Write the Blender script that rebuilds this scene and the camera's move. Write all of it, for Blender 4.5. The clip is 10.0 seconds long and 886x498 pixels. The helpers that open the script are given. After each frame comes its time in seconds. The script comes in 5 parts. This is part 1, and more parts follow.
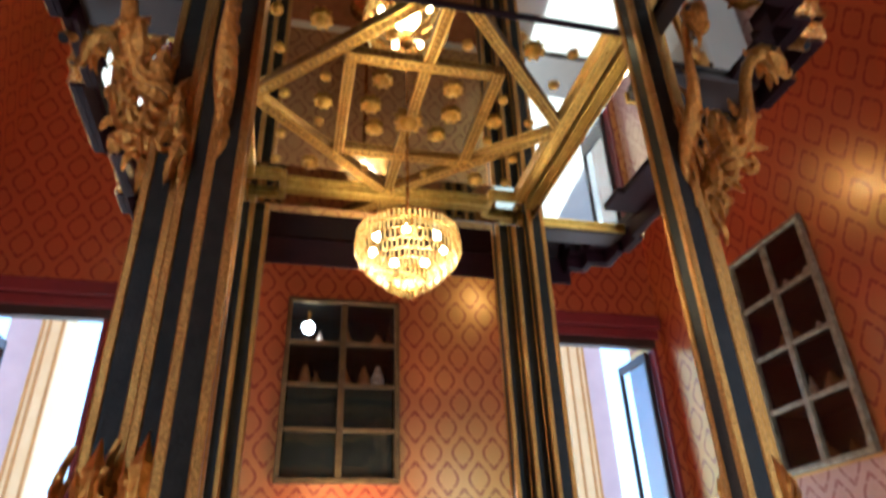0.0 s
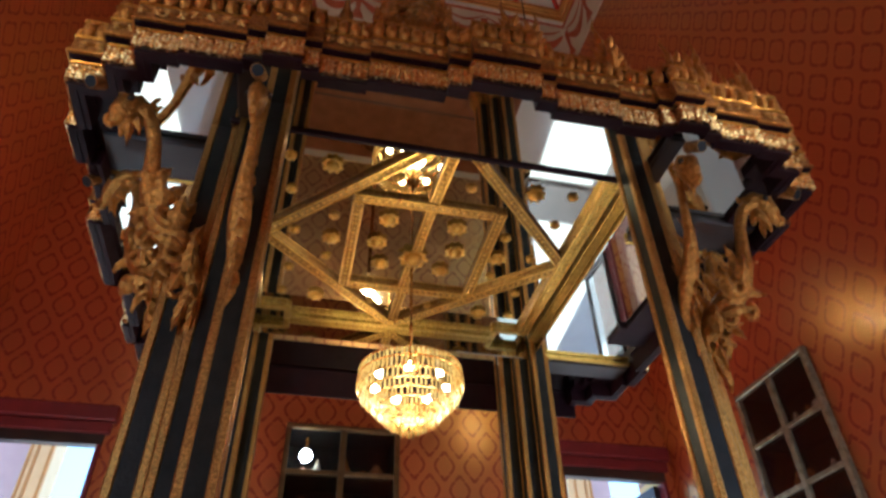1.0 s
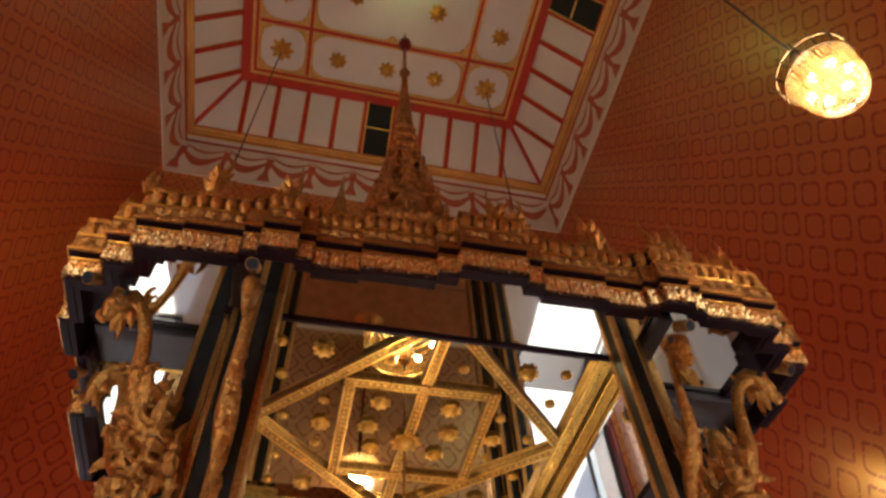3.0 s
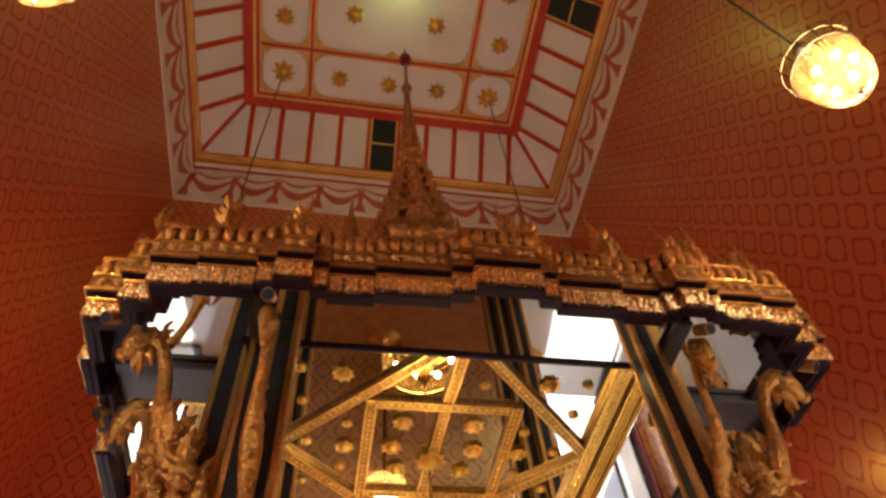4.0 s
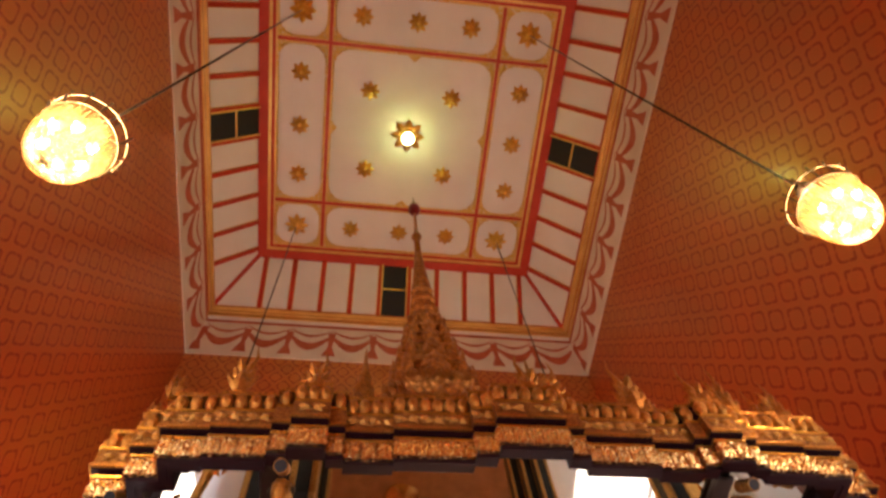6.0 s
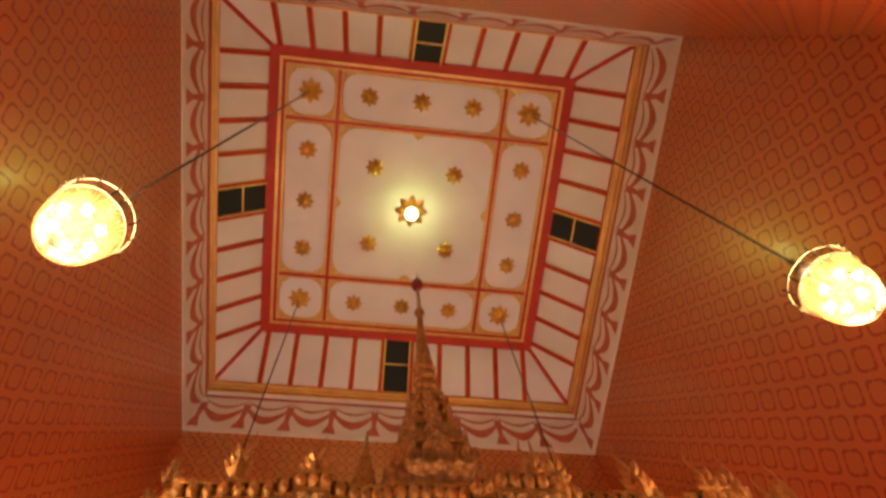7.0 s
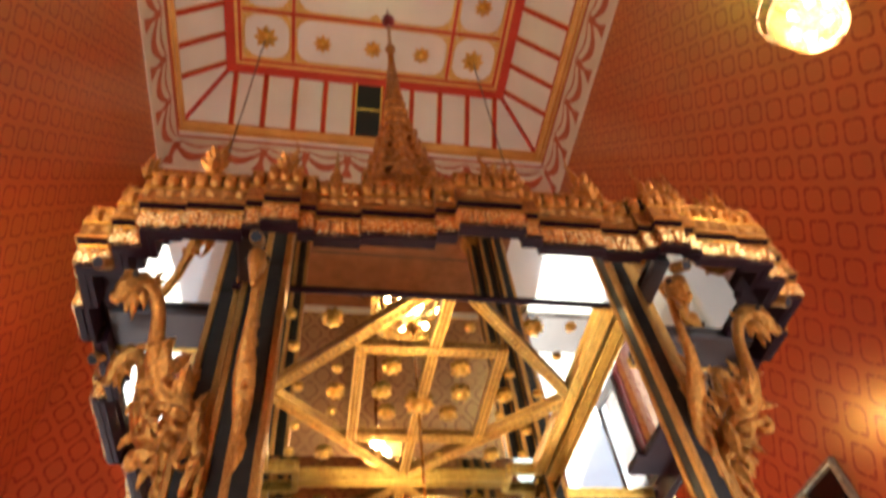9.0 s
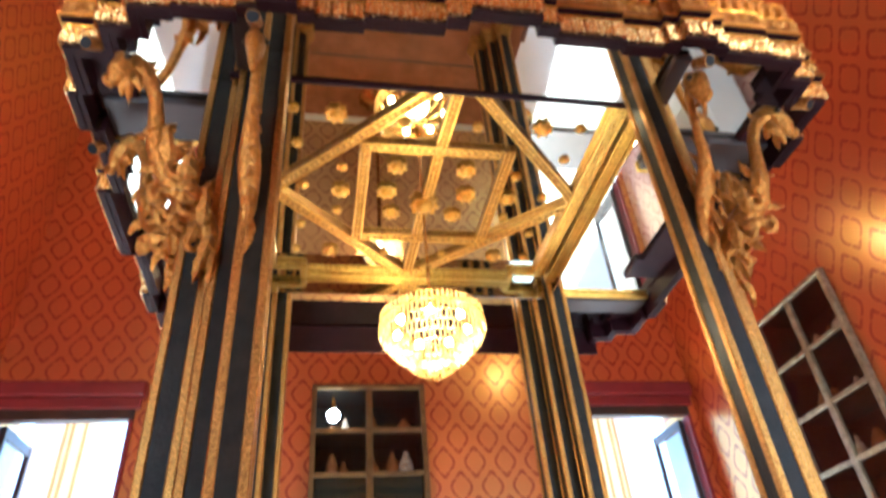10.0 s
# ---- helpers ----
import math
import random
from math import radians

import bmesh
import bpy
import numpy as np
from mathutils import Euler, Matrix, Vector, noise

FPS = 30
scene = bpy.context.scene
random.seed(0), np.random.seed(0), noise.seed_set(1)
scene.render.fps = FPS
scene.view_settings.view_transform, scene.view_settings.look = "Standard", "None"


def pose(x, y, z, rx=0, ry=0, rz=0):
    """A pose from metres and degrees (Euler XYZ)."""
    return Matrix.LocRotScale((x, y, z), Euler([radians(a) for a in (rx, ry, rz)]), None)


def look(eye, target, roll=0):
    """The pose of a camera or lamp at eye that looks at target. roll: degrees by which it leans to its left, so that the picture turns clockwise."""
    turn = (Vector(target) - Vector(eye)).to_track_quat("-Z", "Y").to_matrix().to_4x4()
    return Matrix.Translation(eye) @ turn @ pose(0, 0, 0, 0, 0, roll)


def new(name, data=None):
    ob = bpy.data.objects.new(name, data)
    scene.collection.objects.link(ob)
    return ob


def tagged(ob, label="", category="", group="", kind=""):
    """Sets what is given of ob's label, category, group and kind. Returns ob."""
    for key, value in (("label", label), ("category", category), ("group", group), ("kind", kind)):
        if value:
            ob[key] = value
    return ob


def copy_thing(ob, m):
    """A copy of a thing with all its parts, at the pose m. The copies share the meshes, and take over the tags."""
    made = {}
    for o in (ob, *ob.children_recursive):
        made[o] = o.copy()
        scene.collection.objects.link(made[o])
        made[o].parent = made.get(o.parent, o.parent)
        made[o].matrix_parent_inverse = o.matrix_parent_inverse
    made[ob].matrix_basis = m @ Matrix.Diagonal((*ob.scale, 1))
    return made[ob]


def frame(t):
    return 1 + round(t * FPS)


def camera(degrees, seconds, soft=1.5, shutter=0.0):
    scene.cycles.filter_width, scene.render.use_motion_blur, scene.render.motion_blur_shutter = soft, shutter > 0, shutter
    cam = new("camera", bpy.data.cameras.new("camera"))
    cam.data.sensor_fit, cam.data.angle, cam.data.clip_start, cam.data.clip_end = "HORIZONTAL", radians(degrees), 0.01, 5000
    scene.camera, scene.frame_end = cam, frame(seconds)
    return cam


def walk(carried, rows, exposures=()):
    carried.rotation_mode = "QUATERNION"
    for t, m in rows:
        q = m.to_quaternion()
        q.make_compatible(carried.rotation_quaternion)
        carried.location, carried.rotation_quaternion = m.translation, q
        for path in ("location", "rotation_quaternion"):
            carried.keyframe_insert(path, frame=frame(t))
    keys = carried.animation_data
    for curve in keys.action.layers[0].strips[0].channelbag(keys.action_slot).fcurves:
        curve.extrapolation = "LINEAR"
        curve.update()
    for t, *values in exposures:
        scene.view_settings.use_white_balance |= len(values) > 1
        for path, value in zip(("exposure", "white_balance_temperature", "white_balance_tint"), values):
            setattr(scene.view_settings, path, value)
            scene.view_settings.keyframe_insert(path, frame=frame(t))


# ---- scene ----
cam = camera(67.8, 10.0, soft=2.8, shutter=0.5)
PATH = [
    (0, (-0.361, -1.951, 1.365), (0.054, -0.251, 2.333), -2.1),
    (0.5, (-0.373, -1.992, 1.395), (0.004, -0.408, 2.557), -2.0),
    (1, (-0.374, -2.012, 1.419), (-0.004, -0.499, 2.673), -1.4),
    (1.5, (-0.377, -2.027, 1.433), (0.015, -0.598, 2.776), -2.8),
    (2, (-0.377, -2.032, 1.439), (-0.011, -0.69, 2.877), -4.3),
    (2.5, (-0.378, -2.047, 1.449), (-0.035, -0.843, 3.009), -3.0),
    (4, (-0.388, -2.077, 1.481), (-0.099, -0.93, 3.094), -6.3),
    (4.5, (-0.39, -2.092, 1.484), (-0.115, -0.986, 3.127), -6.3),
    (5, (-0.385, -2.099, 1.492), (-0.125, -1.074, 3.19), -7.9),
    (5.5, (-0.403, -2.094, 1.529), (-0.166, -1.2, 3.303), -9.2),
    (7, (-0.404, -2.134, 1.53), (-0.21, -1.548, 3.432), -12.4),
    (7.5, (-0.393, -2.145, 1.533), (-0.218, -1.664, 3.467), -14.3),
    (8, (-0.399, -2.15, 1.492), (-0.171, -1.514, 3.375), -12.8),
    (8.5, (-0.383, -2.082, 1.435), (-0.092, -1.152, 3.182), -9.2),
    (9, (-0.375, -2.042, 1.388), (-0.046, -0.831, 2.946), -8.2),
    (9.5, (-0.388, -2.013, 1.351), (-0.05, -0.592, 2.718), -6.5),
    (10, (-0.384, -1.96, 1.369), (-0.029, -0.374, 2.535), -5.3),
]
EXPOSURES = [(0, 1.60, 4850, -1), (1, 1.31, 4800, -2), (2.5, 1.43, 5300, 4), (4.5, 1.98, 6000, 12), (5.5, 2.22, 6250, 15), (7.5, 2.49, 6400, 18), (8.5, 2.50, 5950, 11), (9.5, 2.68, 5100, 0), (10, 2.75, 4900, -2)]
walk(cam, [(t, look(eye, target, roll)) for t, eye, target, roll in PATH], EXPOSURES)

# ---- light ----
world = bpy.data.worlds.new("world")
scene.world = world
world.use_nodes = True
wn = world.node_tree
sky = wn.nodes.new("ShaderNodeTexSky")
sky.sky_type, sky.sun_disc = "NISHITA", False
sky.sun_elevation, sky.sun_rotation = radians(58.5), radians(6)
wn.nodes["Background"].inputs["Strength"].default_value = 0.15
wn.links.new(sky.outputs[0], wn.nodes["Background"].inputs["Color"])
sun = new("sun", bpy.data.lights.new("sun", "SUN"))
sun.data.energy, sun.data.angle, sun.data.color = 5.0, radians(0.6), (1, 0.95, 0.87)
sun.matrix_world = look((0.6, 6.0, 10.0), (0, 0, 0))


def bulb_light(name, x, y, z, watts, size, colour):
    ob = new(name, bpy.data.lights.new(name, "POINT"))
    ob.data.energy, ob.data.shadow_soft_size, ob.data.color = watts, size, colour
    ob.location = (x, y, z)


for dx in (-2.005, 2.005):          # fill lamps added in the unseen south openings to brighten the canopy's front
    fill_light = new("south_fill_light", bpy.data.lights.new("south_fill_light", "AREA"))
    fill_light.data.shape, fill_light.data.size, fill_light.data.size_y = "RECTANGLE", 0.80, 3.0
    fill_light.data.energy, fill_light.data.color = 5.5, (0.88, 0.94, 1.0)
    fill_light.matrix_world = look((dx, -2.62, 1.62), (dx, 0, 1.62))
WARM = (1.0, 0.68, 0.40)
HANG = [(-1.383, -1.435), (1.322, -1.434), (-1.385, 1.279), (1.31, 1.29)]
LIFT = (0.0, 0.045, 0.40, 0.40)   # the pair behind the canopy hangs higher
for (hx, hy), up in zip(HANG, LIFT):
    bulb_light("hanging_chandelier_light", hx, hy, 3.63 + up, 16, 0.07, WARM)
bulb_light("standing_lamp_light", 0.04, 2.15, 1.80, 9, 0.06, WARM)
bulb_light("canopy_chandelier_light", 0, 0.045, 2.45, 3.4, 0.06, (1.0, 0.72, 0.38))
bulb_light("ceiling_lamp_light", -0.028, -0.055, 9.56, 0.85, 0.05, (0.62, 1.0, 0.10))


# ---- materials ----
class Nodes:
    def __init__(self, name):
        self.mat = bpy.data.materials.new(name)
        self.mat.use_nodes = True
        self.t = self.mat.node_tree
        self.bsdf = self.t.nodes["Principled BSDF"]

    def node(self, kind, **values):
        n = self.t.nodes.new(kind)
        for k, v in values.items():
            if k in n.inputs:
                n.inputs[k].default_value = v
        return n

    def link(self, a, b):
        self.t.links.new(a, b)

    def math(self, op, a, b=None, c=None):
        n = self.t.nodes.new("ShaderNodeMath")
        n.operation = op
        for i, v in enumerate((a, b, c)):
            if v is None:
                continue
            if isinstance(v, (int, float)):
                n.inputs[i].default_value = v
            else:
                self.link(v, n.inputs[i])
        return n.outputs[0]

    def mix(self, fac, a, b):
        n = self.t.nodes.new("ShaderNodeMix")
        n.data_type = "RGBA"
        for sock, v in ((n.inputs[0], fac), (n.inputs[6], a), (n.inputs[7], b)):
            if isinstance(v, (int, float)):
                sock.default_value = v
            elif isinstance(v, tuple):
                sock.default_value = (*v, 1)
            else:
                self.link(v, sock)
        return n.outputs[2]

    def ramp(self, x, a, b):
        n = self.t.nodes.new("ShaderNodeMapRange")
        n.inputs[1].default_value, n.inputs[2].default_value = a, b
        self.link(x, n.inputs[0])
        return n.outputs[0]

    def where(self):
        return self.t.nodes.new("ShaderNodeTexCoord").outputs["Object"]

    def noise(self, scale, detail=4.0, rough=0.55):
        n = self.node("ShaderNodeTexNoise", Scale=scale, Detail=detail, Roughness=rough)
        self.link(self.where(), n.inputs["Vector"])
        return n.outputs["Fac"]

    def voronoi(self, scale, feature="F1", out="Distance"):
        n = self.node("ShaderNodeTexVoronoi", Scale=scale)
        n.feature = feature
        self.link(self.where(), n.inputs["Vector"])
        return n.outputs[out]

    def bump(self, height, strength, distance):
        n = self.node("ShaderNodeBump", Strength=strength, Distance=distance)
        self.link(height, n.inputs["Height"])
        self.link(n.outputs[0], self.bsdf.inputs["Normal"])

    def set(self, **values):
        for k, v in values.items():
            s = self.bsdf.inputs[k.replace("_", " ")]
            if isinstance(v, tuple):
                s.default_value = (*v, 1)
            elif isinstance(v, (int, float)):
                s.default_value = v
            else:
                self.link(v, s)
        return self


def mottled(name, a, b, scale, rough, metal=0.0, bump=0.2, dist=0.002, fine=90.0, coat=0.0):
    m = Nodes(name)
    f = m.ramp(m.noise(scale), 0.3, 0.7)
    g = m.noise(fine, 3)
    r = m.math("MULTIPLY_ADD", g, 0.2, rough - 0.1)
    m.set(Base_Color=m.mix(f, a, b), Roughness=r, Metallic=metal, Coat_Weight=coat, Coat_Roughness=0.1)
    m.bump(g, bump, dist)
    return m.mat


def carved(name, a, b, scale, rough, metal, strength, dist, dark=0.6):
    """Gilded carving: rounded lobes and grooves, mixed to dark red-brown in the depths."""
    m = Nodes(name)
    v = m.voronoi(scale)
    w = m.voronoi(scale * 2.7)
    h = m.math("ADD", m.math("MULTIPLY", v, 0.7), m.math("MULTIPLY", w, 0.3))
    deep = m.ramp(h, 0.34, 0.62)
    worn = m.ramp(m.noise(9, 5), 0.45, 0.75)
    col = m.mix(worn, a, b)
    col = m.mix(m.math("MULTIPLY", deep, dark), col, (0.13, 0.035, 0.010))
    m.set(Base_Color=col, Metallic=metal, Roughness=m.math("MULTIPLY_ADD", m.noise(50, 3), 0.25, rough - 0.12))
    n = m.math("SUBTRACT", 1.0, h)
    m.bump(n, strength, dist)
    return m.mat


def mosaic(name, a, b, scale, tilt):
    """Small chips of gold-backed glass, each set at its own slight angle."""
    m = Nodes(name)
    vn = m.node("ShaderNodeTexVoronoi", Scale=scale)
    m.link(m.where(), vn.inputs["Vector"])
    edge = m.ramp(m.voronoi(scale, "DISTANCE_TO_EDGE"), 0.02, 0.09)
    sep = m.node("ShaderNodeSeparateColor")
    m.link(vn.outputs["Color"], sep.inputs[0])
    col = m.mix(sep.outputs[0], a, b)
    col = m.mix(edge, (0.12, 0.03, 0.008), col)
    geo = m.node("ShaderNodeNewGeometry")
    sub = m.node("ShaderNodeVectorMath")
    sub.operation = "SUBTRACT"
    m.link(vn.outputs["Color"], sub.inputs[0])
    sub.inputs[1].default_value = (0.5, 0.5, 0.5)
    sc = m.node("ShaderNodeVectorMath")
    sc.operation = "SCALE"
    m.link(sub.outputs[0], sc.inputs[0])
    sc.inputs["Scale"].default_value = tilt
    ad = m.node("ShaderNodeVectorMath")
    m.link(geo.outputs["Normal"], ad.inputs[0])
    m.link(sc.outputs[0], ad.inputs[1])
    no = m.node("ShaderNodeVectorMath")
    no.operation = "NORMALIZE"
    m.link(ad.outputs[0], no.inputs[0])
    m.link(no.outputs[0], m.bsdf.inputs["Normal"])
    m.set(Base_Color=col, Metallic=0.85, Roughness=0.16)
    return m.mat


def wallpaper(name, axis, ground_a, ground_b, line, sheen, size=1.0):
    """Damask paper with a golden sheen: staggered, broken ogee outlines, pointed above and below."""
    m = Nodes(name)
    sep = m.node("ShaderNodeSeparateXYZ")
    m.link(m.where(), sep.inputs[0])
    u = m.math("MULTIPLY_ADD", m.noise(14, 2), 0.006, sep.outputs[axis])
    v = sep.outputs["Z"]
    A, B, PU, PV = (size * k for k in (0.069, 0.108, 0.218, 0.338))

    def ogee(ou, ov):
        a = m.math("MULTIPLY", m.math("ABSOLUTE", m.math("SUBTRACT", m.math("FRACT", m.math("ADD", m.math("DIVIDE", u, PU), ou)), 0.5)), PU / A)
        b = m.math("MULTIPLY", m.math("ABSOLUTE", m.math("SUBTRACT", m.math("FRACT", m.math("ADD", m.math("DIVIDE", v, PV), ov)), 0.5)), PV / B)
        w = m.math("MULTIPLY", m.math("MINIMUM", b, 1.0), math.pi / 2)
        cw = m.math("COSINE", w)
        f = m.math("SUBTRACT", a, m.math("MULTIPLY", cw, m.math("MULTIPLY_ADD", cw, 0.5, 0.5)))
        f = m.math("ADD", f, m.math("MULTIPLY", m.math("MAXIMUM", m.math("SUBTRACT", b, 1.0), 0.0), 8.0))
        sn = m.math("SINE", w)
        grad = m.math("SQRT", m.math("MULTIPLY_ADD", m.math("MULTIPLY", sn, sn), (math.pi / 2 / B) ** 2, 1 / A ** 2))
        gap = m.ramp(m.math("ABSOLUTE", m.math("SUBTRACT", b, 0.58)), 0.02, 0.06)
        return m.math("DIVIDE", f, grad), gap

    d1, g1 = ogee(0.27, 0.14)
    d2, g2 = ogee(0.77, 0.64)
    s1 = m.math("MULTIPLY", m.math("SUBTRACT", 1.0, m.ramp(m.math("ABSOLUTE", d1), 0.0065, 0.012)), g1)
    s2 = m.math("MULTIPLY", m.math("SUBTRACT", 1.0, m.ramp(m.math("ABSOLUTE", d2), 0.0065, 0.012)), g2)
    ring = m.math("MAXIMUM", s1, s2)
    inside = m.math("MINIMUM", d1, d2)
    motif = m.math("MULTIPLY", m.ramp(inside, -0.014, -0.034), m.ramp(m.voronoi(75), 0.3, 0.65))
    worn = m.ramp(m.noise(30, 3), 0.3, 0.5)
    ring = m.math("MULTIPLY", ring, m.math("MULTIPLY_ADD", worn, 0.35, 0.65))
    age = m.ramp(m.noise(1.3, 5), 0.3, 0.75)
    ground = m.mix(age, ground_a, ground_b)
    col = m.mix(m.math("MULTIPLY", motif, 0.22), ground, line)
    col = m.mix(ring, col, line)
    m.set(Base_Color=col, Roughness=0.5, Coat_Weight=0.35, Coat_Roughness=0.14)
    h = m.math("SUBTRACT", m.math("MULTIPLY", m.noise(220, 2), 0.25), m.math("MULTIPLY", ring, 0.4))
    m.bump(h, 0.2, 0.0012)
    gold = m.node("ShaderNodeBsdfGlossy", Roughness=0.30)
    gold.inputs["Color"].default_value = (0.95, 0.62, 0.15, 1)
    mix = m.node("ShaderNodeMixShader")
    m.link(m.math("MULTIPLY", m.math("MULTIPLY_ADD", ring, -0.75, 1.0), sheen), mix.inputs[0])
    m.link(m.bsdf.outputs[0], mix.inputs[1])
    m.link(gold.outputs[0], mix.inputs[2])
    m.link(mix.outputs[0], m.t.nodes["Material Output"].inputs["Surface"])
    return m.mat


def plain(name, colour, rough, metal=0.0):
    return Nodes(name).set(Base_Color=colour, Roughness=rough, Metallic=metal).mat


def glow(name, colour, strength):
    m = Nodes(name)
    m.set(Base_Color=(0.9, 0.85, 0.75), Emission_Color=colour, Emission_Strength=strength)
    return m.mat


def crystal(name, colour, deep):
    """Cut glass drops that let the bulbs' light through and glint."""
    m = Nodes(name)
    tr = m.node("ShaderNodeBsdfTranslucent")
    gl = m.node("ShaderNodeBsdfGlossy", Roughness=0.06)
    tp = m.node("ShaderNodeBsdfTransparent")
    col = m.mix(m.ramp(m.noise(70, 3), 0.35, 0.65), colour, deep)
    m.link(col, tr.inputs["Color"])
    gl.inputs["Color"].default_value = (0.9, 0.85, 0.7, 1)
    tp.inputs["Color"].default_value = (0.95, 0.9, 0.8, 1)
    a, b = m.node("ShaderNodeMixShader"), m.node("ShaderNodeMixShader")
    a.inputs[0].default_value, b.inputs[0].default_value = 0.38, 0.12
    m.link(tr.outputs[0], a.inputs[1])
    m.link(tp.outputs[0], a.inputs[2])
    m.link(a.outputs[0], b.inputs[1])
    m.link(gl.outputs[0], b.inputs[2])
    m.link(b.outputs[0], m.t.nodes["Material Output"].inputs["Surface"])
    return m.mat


def screen(name):
    """Dark cloth with a regular dotted weave."""
    m = Nodes(name)
    sep = m.node("ShaderNodeSeparateXYZ")
    m.link(m.where(), sep.inputs[0])
    a = m.math("SINE", m.math("MULTIPLY", sep.outputs["X"], 210))
    b = m.math("SINE", m.math("MULTIPLY", sep.outputs["Z"], 210))
    dot = m.ramp(m.math("MULTIPLY", a, b), 0.35, 0.7)
    m.set(Base_Color=m.mix(dot, (0.003, 0.003, 0.003), (0.05, 0.05, 0.034)), Roughness=0.7, Specular_IOR_Level=0.1)
    return m.mat


SCREEN = screen("dotted_screen_cloth")
RED_A, RED_B, RED_LINE = (0.45, 0.052, 0.013), (0.36, 0.037, 0.010), (0.27, 0.018, 0.005)
PAPER_X = wallpaper("wallpaper_long", "X", RED_A, RED_B, RED_LINE, 0.36)
PAPER_Y = wallpaper("wallpaper_cross", "Y", RED_A, RED_B, RED_LINE, 0.27, 1.08)
PAPER_DADO_X = wallpaper("dado_paper_cross", "X", (0.42, 0.25, 0.10), (0.34, 0.19, 0.075), (0.26, 0.09, 0.03), 0.30)
PAPER_DADO = wallpaper("dado_paper", "Y", (0.70, 0.46, 0.42), (0.64, 0.40, 0.37), (0.45, 0.17, 0.14), 0.15)
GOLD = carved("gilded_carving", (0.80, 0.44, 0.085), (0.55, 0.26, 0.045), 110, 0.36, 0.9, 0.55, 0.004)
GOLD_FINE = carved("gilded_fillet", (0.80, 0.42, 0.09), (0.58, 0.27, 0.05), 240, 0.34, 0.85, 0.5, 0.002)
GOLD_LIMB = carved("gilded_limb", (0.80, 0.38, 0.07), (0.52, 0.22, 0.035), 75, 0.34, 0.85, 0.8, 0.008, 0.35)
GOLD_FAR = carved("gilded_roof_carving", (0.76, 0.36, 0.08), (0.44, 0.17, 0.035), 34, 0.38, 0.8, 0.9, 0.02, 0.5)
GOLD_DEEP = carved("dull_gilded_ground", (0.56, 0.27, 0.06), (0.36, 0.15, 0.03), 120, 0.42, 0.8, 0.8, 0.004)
GLASS_CHIP = mottled("gold_glass_chips", (0.95, 0.60, 0.22), (0.80, 0.43, 0.11), 60, 0.26, 0.9, 0.3, 0.001)
GOLD_FLAME = mottled("gilded_flame_leaf", (0.90, 0.50, 0.11), (0.55, 0.25, 0.045), 45, 0.32, 0.9, 0.9, 0.004, 90)
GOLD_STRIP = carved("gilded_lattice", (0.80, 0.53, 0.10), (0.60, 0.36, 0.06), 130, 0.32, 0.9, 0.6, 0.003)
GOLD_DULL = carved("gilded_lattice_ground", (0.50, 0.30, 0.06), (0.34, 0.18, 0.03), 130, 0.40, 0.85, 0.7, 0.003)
GOLD_BRIGHT = mottled("gold_leaf", (0.86, 0.55, 0.12), (0.66, 0.36, 0.06), 30, 0.30, 0.95, 0.4, 0.002)
MOSAIC = mosaic("gold_glass_mosaic", (0.92, 0.64, 0.28), (0.48, 0.22, 0.06), 150, 0.9)
DARK_GLASS = mottled("dark_glass_mosaic", (0.012, 0.0095, 0.006), (0.028, 0.022, 0.014), 26, 0.42, 0.0, 0.8, 0.002, 110, 0.0)
DARK_GLASS.node_tree.nodes["Principled BSDF"].inputs["Specular IOR Level"].default_value = 0.25
MIRROR = mottled("old_mirror_glass", (0.70, 0.67, 0.57), (0.62, 0.58, 0.48), 2.5, 0.02, 1.0, 0.0, 0.001, 6)
PLUM = mottled("plum_lacquer", (0.016, 0.0035, 0.006), (0.030, 0.006, 0.010), 6, 0.50, 0.0, 0.2, 0.001, 60)
PLUM.node_tree.nodes["Principled BSDF"].inputs["Specular IOR Level"].default_value = 0.16
RED_WOOD = mottled("red_lacquered_wood", (0.22, 0.012, 0.014), (0.15, 0.008, 0.010), 5, 0.48, 0.0, 0.2, 0.001, 60, 0.08)
DARK_WOOD = mottled("dark_stained_wood", (0.030, 0.014, 0.010), (0.050, 0.024, 0.016), 7, 0.4, 0.0, 0.3, 0.001, 80)
WHITE = mottled("white_ceiling_paint", (0.80, 0.76, 0.70), (0.72, 0.67, 0.60), 1.5, 0.6, 0.0, 0.15, 0.001, 50)
CREAM = mottled("cream_frieze_paint", (0.78, 0.70, 0.60), (0.66, 0.56, 0.45), 2.5, 0.6, 0.0, 0.2, 0.001, 40)
RED_PAINT = mottled("red_ceiling_paint", (0.52, 0.036, 0.008), (0.42, 0.024, 0.006), 4, 0.6, 0.0, 0.15, 0.001, 60)
SWAG_RED = mottled("faded_red_swag_paint", (0.42, 0.075, 0.03), (0.52, 0.14, 0.065), 8, 0.6, 0.0, 0.1, 0.001, 60)
MOULD_GOLD = mottled("gold_moulding_paint", (0.80, 0.52, 0.16), (0.66, 0.36, 0.09), 5, 0.34, 0.6, 0.3, 0.002, 70)
lace = Nodes("gilt_lace")
hole = lace.ramp(lace.voronoi(34), 0.62, 0.85)
lace.set(Base_Color=lace.mix(hole, (0.70, 0.45, 0.10), (0.74, 0.66, 0.52)), Metallic=lace.math("MULTIPLY_ADD", hole, -0.8, 0.85), Roughness=0.34)
lace.bump(lace.math("SUBTRACT", 1.0, lace.voronoi(34)), 0.9, 0.02)
GILT_LACE = lace.mat
